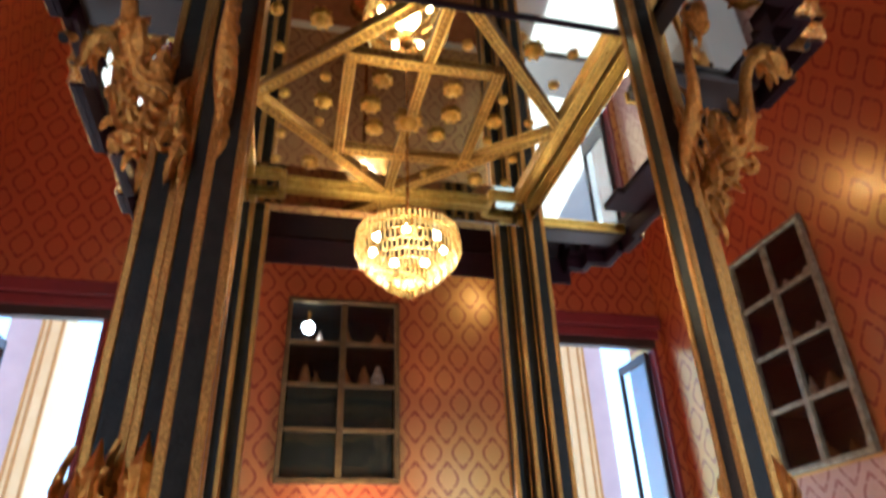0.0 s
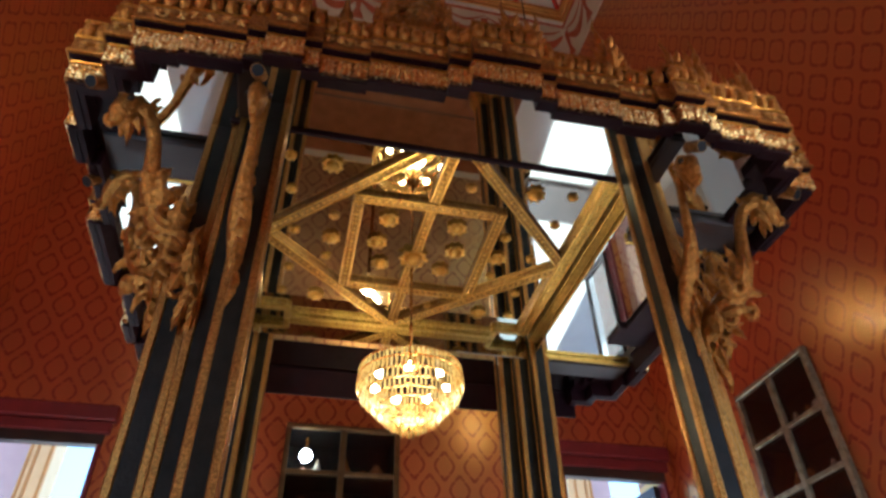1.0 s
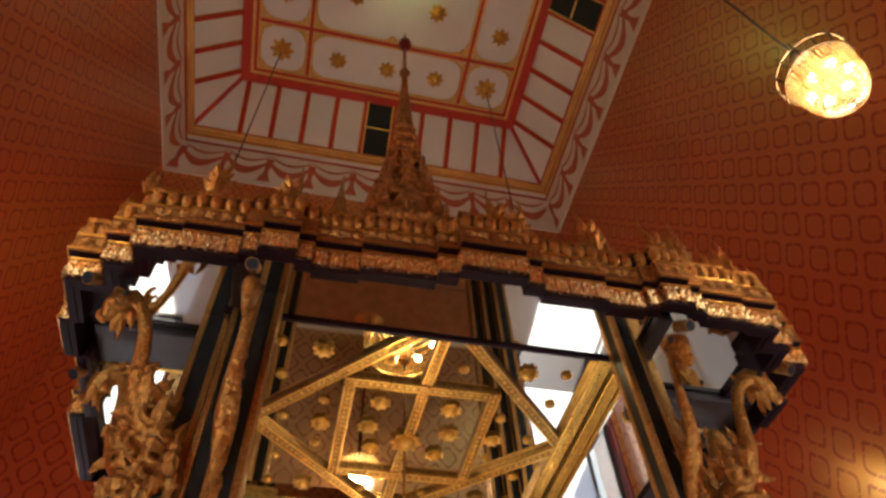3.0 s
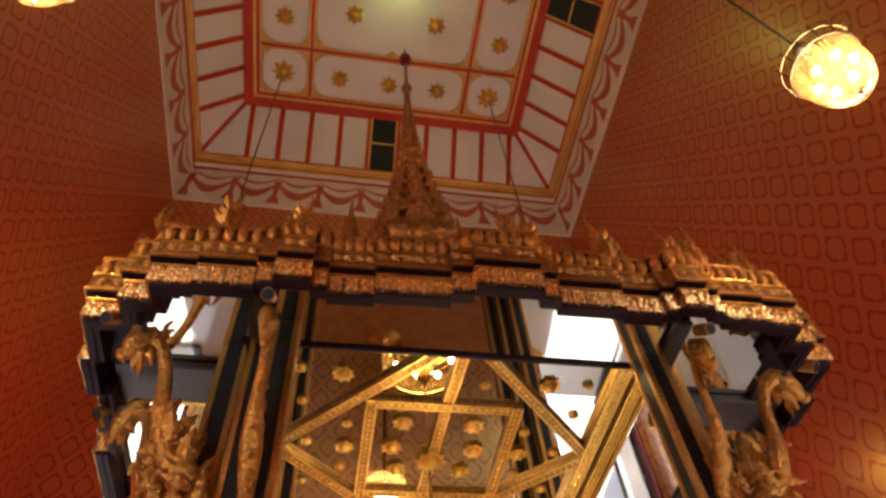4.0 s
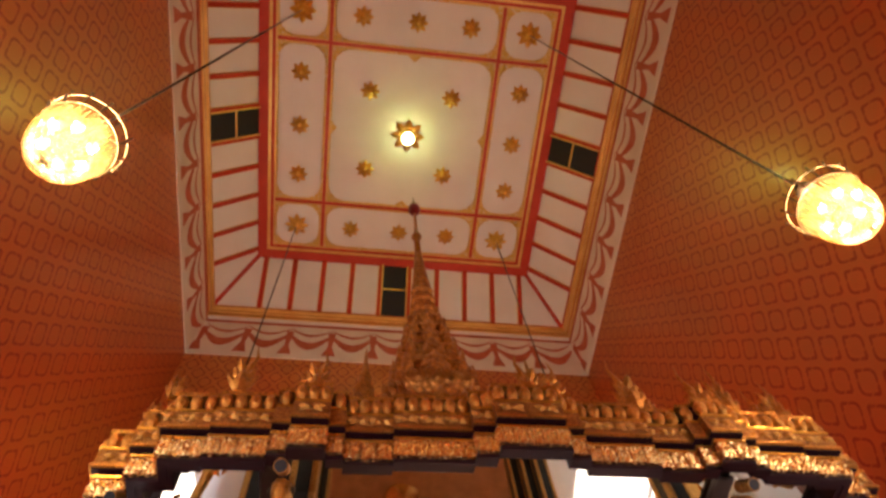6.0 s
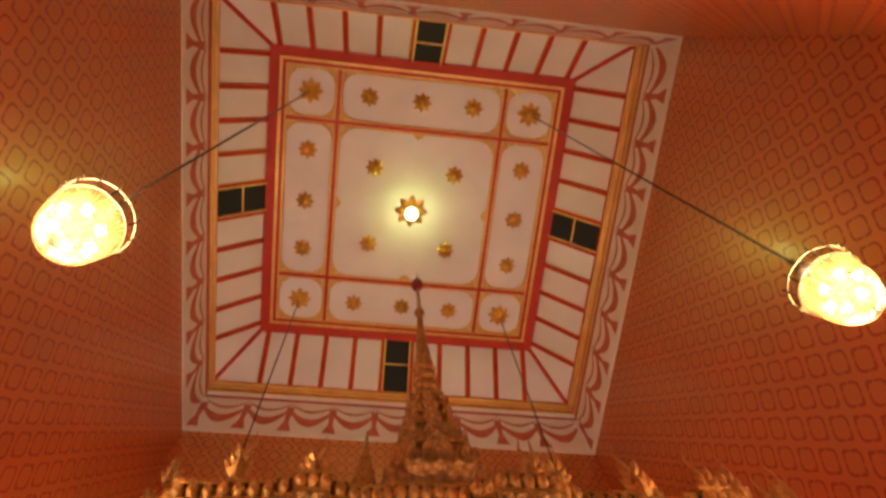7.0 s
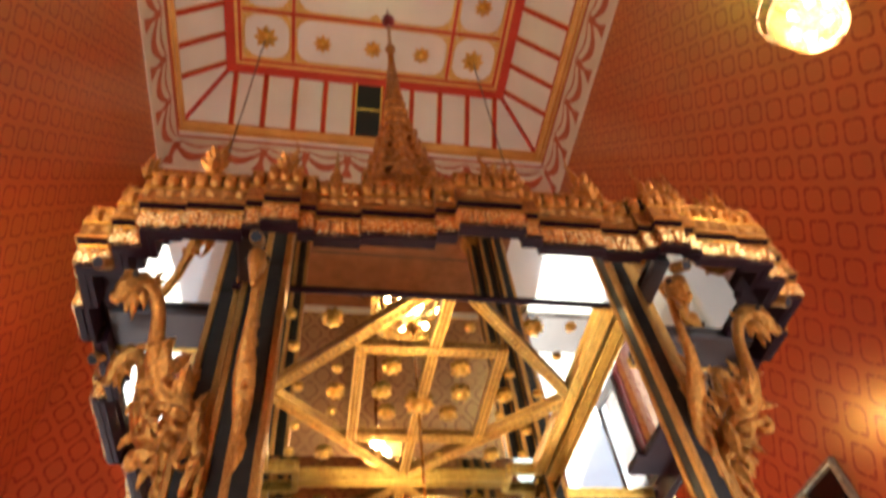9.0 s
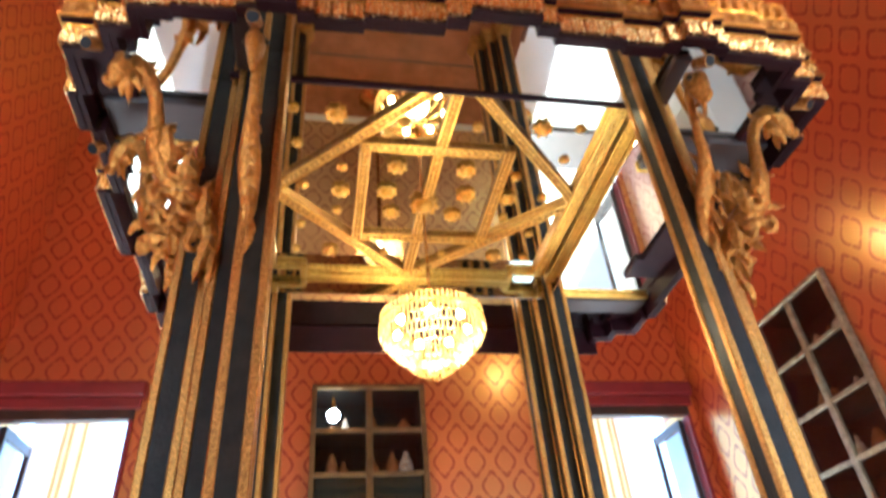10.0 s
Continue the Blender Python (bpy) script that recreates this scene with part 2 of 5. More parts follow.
DARK_BRONZE = mottled("dark_bronze", (0.070, 0.045, 0.022), (0.045, 0.028, 0.014), 20, 0.45, 0.5)
BLACK = plain("hollow_shade_black", (0.010, 0.010, 0.011), 0.7)
CRYSTAL = crystal("cut_crystal", (0.80, 0.66, 0.33), (0.42, 0.28, 0.10))
# the same crystal coloured darker, to hold down the glow from its stronger lamp
DIMMED_CRYSTAL = crystal("dimmed_cut_crystal", (0.24, 0.175, 0.065), (0.09, 0.060, 0.020))
BULB = glow("lit_bulb", (1.0, 0.82, 0.50), 14)
WHITE_BULB = glow("white_lamp_globe", (1.0, 0.95, 0.82), 9)
GREEN_BULB = glow("ceiling_lamp_globe", (0.85, 1.0, 0.45), 3)
BRASS = mottled("polished_brass", (0.80, 0.52, 0.16), (0.65, 0.38, 0.10), 12, 0.25, 1.0, 0.1, 0.001)
BROWN_WOOD = mottled("brown_varnished_wood", (0.17, 0.075, 0.03), (0.11, 0.045, 0.018), 6, 0.4, 0.0, 0.3, 0.002, 70)
FLOOR = mottled("polished_marble_floor", (0.80, 0.79, 0.76), (0.72, 0.70, 0.66), 2.2, 0.12, 0.0, 0.02, 0.001, 30, 0.8)
CARPET = mottled("brown_carpet", (0.36, 0.15, 0.055), (0.25, 0.095, 0.033), 9, 0.8, 0.0, 0.5, 0.004, 160)
SILVER = mottled("silvered_frame", (0.46, 0.40, 0.26), (0.20, 0.16, 0.09), 22, 0.36, 0.6, 0.6, 0.003, 70)
CAB_FRAME = mottled("old_gold_frame", (0.20, 0.125, 0.045), (0.10, 0.058, 0.022), 14, 0.42, 0.5, 0.5, 0.003, 80)
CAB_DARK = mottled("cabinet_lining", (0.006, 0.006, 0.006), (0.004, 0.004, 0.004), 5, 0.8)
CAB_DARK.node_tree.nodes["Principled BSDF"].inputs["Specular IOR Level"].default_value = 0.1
PLASTER = mottled("lilac_plaster", (0.46, 0.38, 0.42), (0.40, 0.33, 0.37), 3, 0.7)
PILASTER = mottled("cream_pilaster", (0.60, 0.48, 0.27), (0.54, 0.41, 0.21), 4, 0.6)
OCHRE = mottled("ochre_line", (0.40, 0.22, 0.06), (0.30, 0.16, 0.045), 9, 0.5)
PAVING = mottled("pale_paving", (0.62, 0.60, 0.56), (0.52, 0.50, 0.46), 1.2, 0.7)
WHITE_METAL = mottled("white_enamel", (0.80, 0.79, 0.74), (0.74, 0.72, 0.66), 3, 0.3)
POTTERY = mottled("glazed_pottery", (0.42, 0.36, 0.28), (0.22, 0.15, 0.09), 25, 0.2)
AMBER = mottled("amber_vessel", (0.22, 0.09, 0.03), (0.12, 0.05, 0.02), 20, 0.2)
glass = Nodes("clear_glass")
glass.set(Base_Color=(1, 1, 1), Roughness=0.02, IOR=1.38, Transmission_Weight=1.0)
GLASS = glass.mat
door_glass = Nodes("thick_door_glass")
door_glass.set(Base_Color=(0.95, 0.98, 1.0), Roughness=0.04, IOR=1.75, Transmission_Weight=1.0)
DOOR_GLASS = door_glass.mat


# ---- mesh helpers ----
def finish(name, bm, mats, parent=None, label="", smooth=False):
    bmesh.ops.recalc_face_normals(bm, faces=bm.faces)
    me = bpy.data.meshes.new(name)
    bm.to_mesh(me)
    bm.free()
    for mt in (mats if isinstance(mats, (list, tuple)) else [mats]):
        me.materials.append(mt)
    if smooth:
        for p in me.polygons:
            p.use_smooth = True
    ob = new(name, me)
    if parent is not None:
        ob.parent = parent
    if label:
        ob["label"] = label
    return ob


def part(name, bm, material, parent, label="", smooth=False):
    return finish(name, bm, material, parent, label, smooth)


def empty(name, loc, label, category, group="", kind=""):
    ob = new(name)
    ob.location = loc
    ob.empty_display_size = 0.1
    return tagged(ob, label, category, group, kind)


def share(ob, m, parent=None):
    """A further object on the same mesh."""
    o = new(ob.name.split(".")[0], ob.data)
    o.matrix_basis = m
    o.parent = parent if parent is not None else ob.parent
    return o


def box(bm, x0, x1, y0, y1, z0, z1, bevel=0.0, mat=0):
    vs = [bm.verts.new((x, y, z)) for z in (z0, z1) for x, y in ((x0, y0), (x1, y0), (x1, y1), (x0, y1))]
    idx = [(3, 2, 1, 0), (4, 5, 6, 7), (0, 1, 5, 4), (1, 2, 6, 5), (2, 3, 7, 6), (3, 0, 4, 7)]
    fs = [bm.faces.new([vs[i] for i in f]) for f in idx]
    for f in fs:
        f.material_index = mat
    if bevel:
        es = list({e for f in fs for e in f.edges})
        r = bmesh.ops.bevel(bm, geom=es, offset=bevel, segments=1, affect="EDGES", profile=0.5)
        for f in r["faces"]:
            f.material_index = mat
    return bm


def boxed(*a, **k):
    return box(bmesh.new(), *a, **k)


def prism(bm, pts, z0, z1, mat=0, scale_top=1.0):
    n = len(pts)
    lo = [bm.verts.new((x, y, z0)) for x, y in pts]
    hi = [bm.verts.new((x * scale_top, y * scale_top, z1)) for x, y in pts]
    fs = [bm.faces.new(lo[::-1]), bm.faces.new(hi)]
    fs += [bm.faces.new((lo[i], lo[(i + 1) % n], hi[(i + 1) % n], hi[i])) for i in range(n)]
    for f in fs:
        f.material_index = mat
    return bm


def lathe(bm, prof, n=16, at=(0, 0, 0), mat=0, square=False):
    """Turn (radius, height) pairs round the upright; square: a plan of four sides with notched corners."""
    rings = []
    for r, z in prof:
        if square:
            c = 0.72
            pl = [(1, -c), (1, c), (c + 0.12, c), (c + 0.12, c + 0.12), (c, c + 0.12), (c, 1)]
            pts = []
            for k in range(4):
                a = k * math.pi / 2
                for px, py in pl:
                    pts.append((px * math.cos(a) - py * math.sin(a), px * math.sin(a) + py * math.cos(a)))
            rings.append([bm.verts.new((at[0] + r * px, at[1] + r * py, at[2] + z)) for px, py in pts])
        else:
            rings.append([bm.verts.new((at[0] + r * math.cos(2 * math.pi * i / n), at[1] + r * math.sin(2 * math.pi * i / n), at[2] + z)) for i in range(n)])
    m = len(rings[0])
    for a, b in zip(rings, rings[1:]):
        for i in range(m):
            f = bm.faces.new((a[i], a[(i + 1) % m], b[(i + 1) % m], b[i]))
            f.material_index = mat
    bm.faces.new(rings[0][::-1]).material_index = mat
    bm.faces.new(rings[-1]).material_index = mat
    return bm


def tube(bm, pts, radii, n=8, flat=1.0, mat=0):
    """A tapered limb along a line of points; flat: its width against its depth."""
    pts = [Vector(p) for p in pts]
    rings = []
    side = None
    for i, p in enumerate(pts):
        d = (pts[min(i + 1, len(pts) - 1)] - pts[max(i - 1, 0)]).normalized()
        ref = Vector((0, 0, 1)) if abs(d.z) < 0.95 else Vector((1, 0, 0))
        if side is None:
            side = d.cross(ref).normalized()
        side = (side - d * side.dot(d)).normalized()
        up = side.cross(d)
        rings.append([bm.verts.new(p + (side * math.cos(2 * math.pi * k / n) * flat + up * math.sin(2 * math.pi * k / n)) * radii[i]) for k in range(n)])
    for a, b in zip(rings, rings[1:]):
        for i in range(n):
            bm.faces.new((a[i], a[(i + 1) % n], b[(i + 1) % n], b[i])).material_index = mat
    bm.faces.new(rings[0][::-1]).material_index = mat
    bm.faces.new(rings[-1]).material_index = mat
    return bm


def leaf(bm, base, tip, width, thick, bulge, normal, mat=0):
    """A pointed flame leaf with a raised rib."""
    base, tip, normal = Vector(base), Vector(tip), Vector(normal).normalized()
    along = tip - base
    side = along.cross(normal).normalized()
    prof = [(0.0, 0.45), (0.18, 0.85), (0.38, 1.0), (0.55, 0.62), (0.66, 0.70), (0.82, 0.30), (1.0, 0.0)]
    left, right, mid, back = [], [], [], []
    for s, w in prof:
        c = base + along * s + normal * (bulge * math.sin(s * math.pi))
        left.append(bm.verts.new(c - side * (w * width / 2 + 0.0004)))
        right.append(bm.verts.new(c + side * (w * width / 2 + 0.0004)))
        mid.append(bm.verts.new(c + normal * (thick * (0.25 + 0.75 * w))))
        back.append(bm.verts.new(c - normal * thick * 0.5))
    for i in range(len(prof) - 1):
        for a, b in ((left, mid), (mid, right), (right, back), (back, left)):
            bm.faces.new((a[i], a[i + 1], b[i + 1], b[i])).material_index = mat
    return bm


# ---- the room ----
R, HW = 2.5, 8.45          # half width of the square room, height of the papered walls
T = 0.42                   # wall thickness
DOOR0, DOOR1, DOORH = 1.58, 2.43, 3.20


def wall(name, axis, sign, mat, doors, label):
    """A papered wall with its door openings cut through."""
    bm = bmesh.new()
    ext = R + T if axis == "X" else R
    edges, u, top = [], -ext, HW + 0.72
    for a, b, z0, z1 in sorted(doors):
        edges.append((u, a, 0, top))
        edges.append((a, b, z1, top))
        if z0 > 0:
            edges.append((a, b, 0, z0))
        u = b
    edges.append((u, ext, 0, top))
    for a, b, z0, z1 in edges:
        near, far = (R, R + T)
        lo, hi = (near, far) if sign > 0 else (-far, -near)
        if axis == "X":
            box(bm, a, b, lo, hi, z0, z1)
        else:
            box(bm, lo, hi, a, b, z0, z1)
    return tagged(finish(name, bm, mat), label, "wall", kind="structure")


HEAD = DOORH + 0.16        # the rough opening goes up behind the lintel
LEFT, RIGHT = (-DOOR1, -DOOR0, 0, HEAD), (DOOR0, DOOR1, 0, HEAD)
CAB_N, CAB_E = (-0.42, 0.36, 2.12, 3.38), (0.81, 1.49, 2.0, 3.36)   # cupboard niches
wall("wall_north", "X", 1, PAPER_X, [LEFT, CAB_N, RIGHT], "red and gold damask papered wall with two doorways")
# the south openings are unseen, added to let daylight onto the canopy's front
wall("wall_south", "X", -1, PAPER_X, [LEFT, RIGHT], "glossy red and gold damask papered wall with two openings added out of view")
wall("wall_east", "Y", 1, PAPER_Y, [CAB_E], "glossy red and gold damask papered wall with a cupboard niche")
wall("wall_west", "Y", -1, PAPER_Y, [], "red and gold damask papered wall")
tagged(finish("floor", boxed(-R - T, R + T, -R - T, R + T, -0.2, 0.0), FLOOR), "polished pale marble floor", "floor", kind="structure")
tagged(finish("brown_carpet", boxed(-1.12, 1.16, 0.92, 2.40, 0.0, 0.012, 0.003), CARPET), "brown carpet lying on the marble floor behind the throne", "carpet")

# dado on the east and north walls
dado = bmesh.new()
box(dado, R - 0.010, R - 0.001, -R + 0.01, R - 0.01, 0.0, 1.975)
tagged(finish("dado", dado, PAPER_DADO), "pale pink patterned dado paper", "dado", kind="structure")
dado = bmesh.new()
box(dado, -1.515, 1.515, R - 0.010, R - 0.001, 0.0, 1.965)
tagged(finish("dado", dado, PAPER_DADO_X), "pale gold patterned dado paper", "dado", kind="structure")
rail = bmesh.new()
box(rail, -1.515, 1.515, R - 0.026, R - 0.001, 1.966, 1.978, 0.003)
tagged(finish("trim", rail, MOULD_GOLD), "thin gilt dado rail", "trim", kind="structure")
rail = bmesh.new()
box(rail, R - 0.030, R - 0.001, -R + 0.01, R - 0.01, 1.976, 1.988, 0.003)
tagged(finish("trim", rail, MOULD_GOLD), "thin gilt dado rail", "trim", kind="structure")

# frieze with painted swags
MO = 2.33                  # half width at the gilt moulding
for name, turn in (("frieze_north", 0), ("frieze_west", 90), ("frieze_south", 180), ("frieze_east", 270)):
    bm = bmesh.new()
    box(bm, -R + 0.004, R - 0.004, R - 0.012, R - 0.001, HW, HW + 0.70, mat=0)
    n, y = 9, R - 0.016
    step = 2 * (R - 0.06) / n
    swags = []

    def strip(b, line, wide):
        prev = None
        for i, (x, z) in enumerate(line):
            w = wide * (0.35 + 0.65 * math.sin(math.pi * i / (len(line) - 1)))
            cur = (b.verts.new((x, y, z + w / 2)), b.verts.new((x, y, z - w / 2)))
            if prev:
                b.faces.new((prev[0], cur[0], cur[1], prev[1]))
            prev = cur

    for k in range(n):
        x0 = -R + 0.06 + k * step
        for drop, top, wide in ((0.21, 0.44, 0.14), (0.12, 0.55, 0.045)):
            b = bmesh.new()
            strip(b, [(x0 + step * s / 10, HW + top - drop * math.sin(math.pi * s / 10)) for s in range(11)], wide)
            swags.append(("painted_swag", b))
        b = bmesh.new()
        b.faces.new([b.verts.new((x0 + a, y - 0.002, HW + c)) for a, c in ((-0.05, 0.50), (0.05, 0.50), (0.026, 0.24), (0.085, 0.07), (-0.085, 0.07), (-0.026, 0.24))])
        swags.append(("painted_tassel", b))
    box(bm, -R + 0.004, R - 0.004, R - 0.02, R - 0.002, HW + 0.60, HW + 0.64, mat=1)
    for mesh in [bm] + [b for _, b in swags]:          # the frieze leans inward up to the gilt moulding
        for v in mesh.verts:
            k = 1 - 0.042 * (v.co.z - HW) / 0.70
            v.co.x *= k
            v.co.y *= k
    fr = finish(name, bm, [CREAM, SWAG_RED])
    fr.rotation_euler[2] = radians(turn)
    for kind, b in swags:
        part(kind, b, SWAG_RED, fr)
    tagged(fr, "cream frieze painted with faded red swags", "frieze", kind="structure")
    # gilt moulding in three steps
    bm = bmesh.new()
    for a, b, z0, z1, mt in ((MO + 0.06, R + 0.15, 9.10, 9.13, 2), (MO + 0.042, MO + 0.064, 9.075, 9.15, 0), (MO + 0.028, MO + 0.0415, 9.11, 9.15, 1), (MO + 0.002, MO + 0.0275, 9.095, 9.16, 0), (MO - 0.03, MO + 0.0015, 9.145, 9.20, 0)):
        v = [(-a, a), (a, a), (b, b), (-b, b)]
        prism(bm, v, z0, z1, mt)
    mo = finish("cornice_" + name.split("_")[1], bm, [MOULD_GOLD, RED_PAINT, CREAM])
    mo.rotation_euler[2] = radians(turn)
    mo.location = (-0.015, -0.07, 0)
    tagged(mo, "gilt cornice moulding with a red fillet", "cornice", kind="structure")

# ceiling: sloping cove with red ribs and flat middle with gilt panels
CC, ZC, ZM = 1.835, 9.82, 9.19
CX, CY = -0.028, -0.075      # the ceiling's middle against the room's axes
bm = bmesh.new()


def quad(pts, mat):
    f = bm.faces.new([bm.verts.new(p) for p in pts])
    f.material_index = mat


def slope(a, s):
    """A point of the cove: a along the wall, s from 0 at the cornice to 1 at the flat."""
    half = MO + (CC - MO) * s
    return (a, half, ZM + (ZC - ZM) * s)


def rib(a0, s0, a1, s1, w, mat, lift):
    p, q = Vector(slope(a0, s0)), Vector(slope(a1, s1))
    d = (q - p).normalized()
    nrm = Vector((0, -(ZC - ZM), -(MO - CC))).normalized()
    side = d.cross(nrm).normalized() * (w / 2)
    o = nrm * lift
    a, b, c, e = p - side, p + side, q + side, q - side
    quad([a + o, b + o, c + o, e + o], mat)
    quad([a, a + o, e + o, e], mat)
    quad([b, b + o, c + o, c], mat)


for k in range(4):
    start = len(bm.verts)
    quad([slope(-MO, 0), slope(MO, 0), slope(CC, 1), slope(-CC, 1)], 0)
    for i in range(5):
        for sg in (-1, 1):
            a = sg * (0.192 + 0.386 * i)
            rib(a, 0.0, a, min(1.0, (MO - abs(a)) / (MO - CC)), 0.050, 1, 0.03)
            rib(a, 0.0, a, min(0.99, (MO - abs(a)) / (MO - CC) - 0.01), 0.074, 2, 0.010)
            if i == 0:
                rib(a - sg * 0.02, 0.0, a - sg * 0.02, 1.0, 0.02, 2, 0.036)
    rib(-MO, 0, -CC, 1, 0.06, 1, 0.03)
    rib(-MO, 0.01, MO, 0.01, 0.025, 1, 0.02)
    bm.verts.ensure_lookup_table()
    bmesh.ops.rotate(bm, verts=bm.verts[start:], cent=(0, 0, 0), matrix=Matrix.Rotation(radians(90 * k), 3, "Z"))
quad([(-CC, -CC, ZC), (CC, -CC, ZC), (CC, CC, ZC), (-CC, CC, ZC)], 0)


def frame_ring(a, b, z0, z1, mat):
    for k in range(4):
        rot = Matrix.Rotation(radians(90 * k), 3, "Z")
        start = len(bm.verts)
        prism(bm, [(-a, a), (a, a), (b, b), (-b, b)], z0, z1, mat)
        bm.verts.ensure_lookup_table()
        bmesh.ops.rotate(bm, verts=bm.verts[start:], cent=(0, 0, 0), matrix=rot)


frame_ring(1.735, CC + 0.02, ZC - 0.05, ZC + 0.01, 1)
frame_ring(1.70, 1.735, ZC - 0.035, ZC + 0.01, 2)
frame_ring(1.66, 1.70, ZC - 0.02, ZC + 0.01, 1)
frame_ring(1.642, 1.66, ZC - 0.024, ZC + 0.01, 2)
for s in (-1, 1):
    c = 1.018 * s
    for w, lo, mt in ((0.030, 0.014, 2), (0.021, 0.022, 1)):
        box(bm, c - w, c + w, -1.65, 1.65, ZC - lo, ZC + 0.005, mat=mt)
        box(bm, -1.65, 1.65, c - w, c + w, ZC - lo - 0.001, ZC + 0.004, mat=mt)


def spandrels(x0, x1, y0, y1, r):
    """Gilt border with concave rounded corners inside one panel."""
    z = ZC - 0.010
    w = 0.022
    for a, b, c, d in ((x0, x1, y0, y0 + w), (x0, x1, y1 - w, y1), (x0, x0 + w, y0 + w, y1 - w), (x1 - w, x1, y0 + w, y1 - w)):
        quad([(a, c, z), (b, c, z), (b, d, z), (a, d, z)], 3)
    for cx, cy, sx, sy in ((x0 + w, y0 + w, 1, 1), (x1 - w, y0 + w, -1, 1), (x0 + w, y1 - w, 1, -1), (x1 - w, y1 - w, -1, -1)):
        arc = []
        for i in range(9):
            t = math.pi / 2 * i / 8
            k = r * (1 + 0.06 * (i % 2))
            arc.append((cx + sx * (r - k * math.sin(t) * 0.98), cy + sy * (r - k * math.cos(t) * 0.98)))
        for p, q in zip(arc, arc[1:]):
            quad([(cx, cy, z - 0.006), (*p, z), (*q, z)], 3)
    for mx, my, sx, sy in (((x0 + x1) / 2, y0 + w, 0, 1), ((x0 + x1) / 2, y1 - w, 0, -1), (x0 + w, (y0 + y1) / 2, 1, 0), (x1 - w, (y0 + y1) / 2, -1, 0)):
        if min(x1 - x0, y1 - y0) > 1.2:
            h, b = 0.07, 0.09
            quad([(mx - b * abs(sy), my - b * abs(sx), z), (mx + sx * h, my + sy * h, z), (mx + b * abs(sy), my + b * abs(sx), z)], 3)


IN, OUT = 1.048, 1.642
for xa, xb, ya, yb in ((-OUT, -IN, -OUT, -IN), (IN, OUT, -OUT, -IN), (-OUT, -IN, IN, OUT), (IN, OUT, IN, OUT)):
    spandrels(xa, xb, ya, yb, 0.19)
for a, b in ((-OUT, -IN), (IN, OUT)):
    spandrels(a, b, -0.988, 0.988, 0.19)
    spandrels(-0.988, 0.988, a, b, 0.19)
spandrels(-0.988, 0.988, -0.988, 0.988, 0.22)
bmesh.ops.translate(bm, verts=bm.verts, vec=(CX, CY, 0))
tagged(finish("ceiling", bm, [WHITE, RED_PAINT, MOULD_GOLD, GILT_LACE]), "white coved ceiling with red ribs and gilt panels", "ceiling", kind="structure")

# dark vents in the cove
def vent(turn):
    ob = empty("ceiling_vent", (CX, CY, 0), "dark ceiling vent opening with a gilt crossbar", "ceiling vent", "ceiling vents")
    nrm = Vector((0, -(ZC - ZM), -(MO - CC))).normalized()
    # black sheet on the uncut cove, coloured as the shade inside a vent
    b = bmesh.new()
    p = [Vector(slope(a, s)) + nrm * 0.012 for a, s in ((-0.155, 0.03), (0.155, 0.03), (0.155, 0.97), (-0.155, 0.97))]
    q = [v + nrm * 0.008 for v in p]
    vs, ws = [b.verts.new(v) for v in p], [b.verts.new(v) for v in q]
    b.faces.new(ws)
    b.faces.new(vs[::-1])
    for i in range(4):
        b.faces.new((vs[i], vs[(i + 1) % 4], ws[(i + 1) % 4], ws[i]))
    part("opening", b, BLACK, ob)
    b = bmesh.new()
    tube(b, [Vector(slope(-0.16, 0.5)) + nrm * 0.026, Vector(slope(0.16, 0.5)) + nrm * 0.026], [0.012, 0.012], 6)
    part("crossbar", b, MOULD_GOLD, ob, "gilt crossbar")
    ob.rotation_euler[2] = radians(turn)


for a in (0, 90, 180, 270):
    vent(a)


# gilt rosettes
def rosette(x, y, z, r, name="ceiling_rosette", label="gilt star-shaped ceiling rosette", group="ceiling rosettes"):
    ob = empty(name, (x, y, z), label, "ceiling rosette", group)
    b = bmesh.new()
    for k in range(8):
        a = 2 * math.pi * k / 8
        leaf(b, (math.cos(a) * r * 0.25, math.sin(a) * r * 0.25, -0.012), (math.cos(a) * r, math.sin(a) * r, -0.008), r * 0.55, 0.02, 0.01, (0, 0, -1))
    part("petals", b, GOLD_BRIGHT, ob)
    b = bmesh.new()
    lathe(b, [(r * 0.55, 0.0), (r * 0.55, -0.02), (r * 0.38, -0.05), (r * 0.34, -0.07), (r * 0.12, -0.09)], 14)
    part("boss", b, GOLD_BRIGHT, ob, smooth=True)
    return ob


for x, y in HANG:
    rosette(x, y, ZC - 0.004, 0.16)
small = rosette(-0.675, -1.436, ZC - 0.004, 0.125)
SPOTS = [(CX + x, CY + y) for x, y in ((0, -1.36), (0.64, -1.36), (-0.645, 1.358), (0, 1.358), (0.64, 1.358), (-1.355, -0.645), (-1.355, 0.01), (-1.355, 0.645), (1.35, -0.645), (1.35, 0.01), (1.35, 0.645),
                                      (-0.51, -0.50), (0.50, -0.50), (-0.51, 0.505), (0.50, 0.505))]
for x, y in SPOTS:
    copy_thing(small, Matrix.Translation((x, y, ZC - 0.004)))
lamp = rosette(CX, CY + 0.02, ZC - 0.004, 0.22, "ceiling_lamp", "gilt star ceiling lamp with a lit greenish globe", "")
b = bmesh.new()
lathe(b, [(0.05, -0.09), (0.075, -0.12), (0.08, -0.16), (0.06, -0.20), (0.02, -0.215)], 16)
part("globe", b, GREEN_BULB, lamp, "lit globe", True)


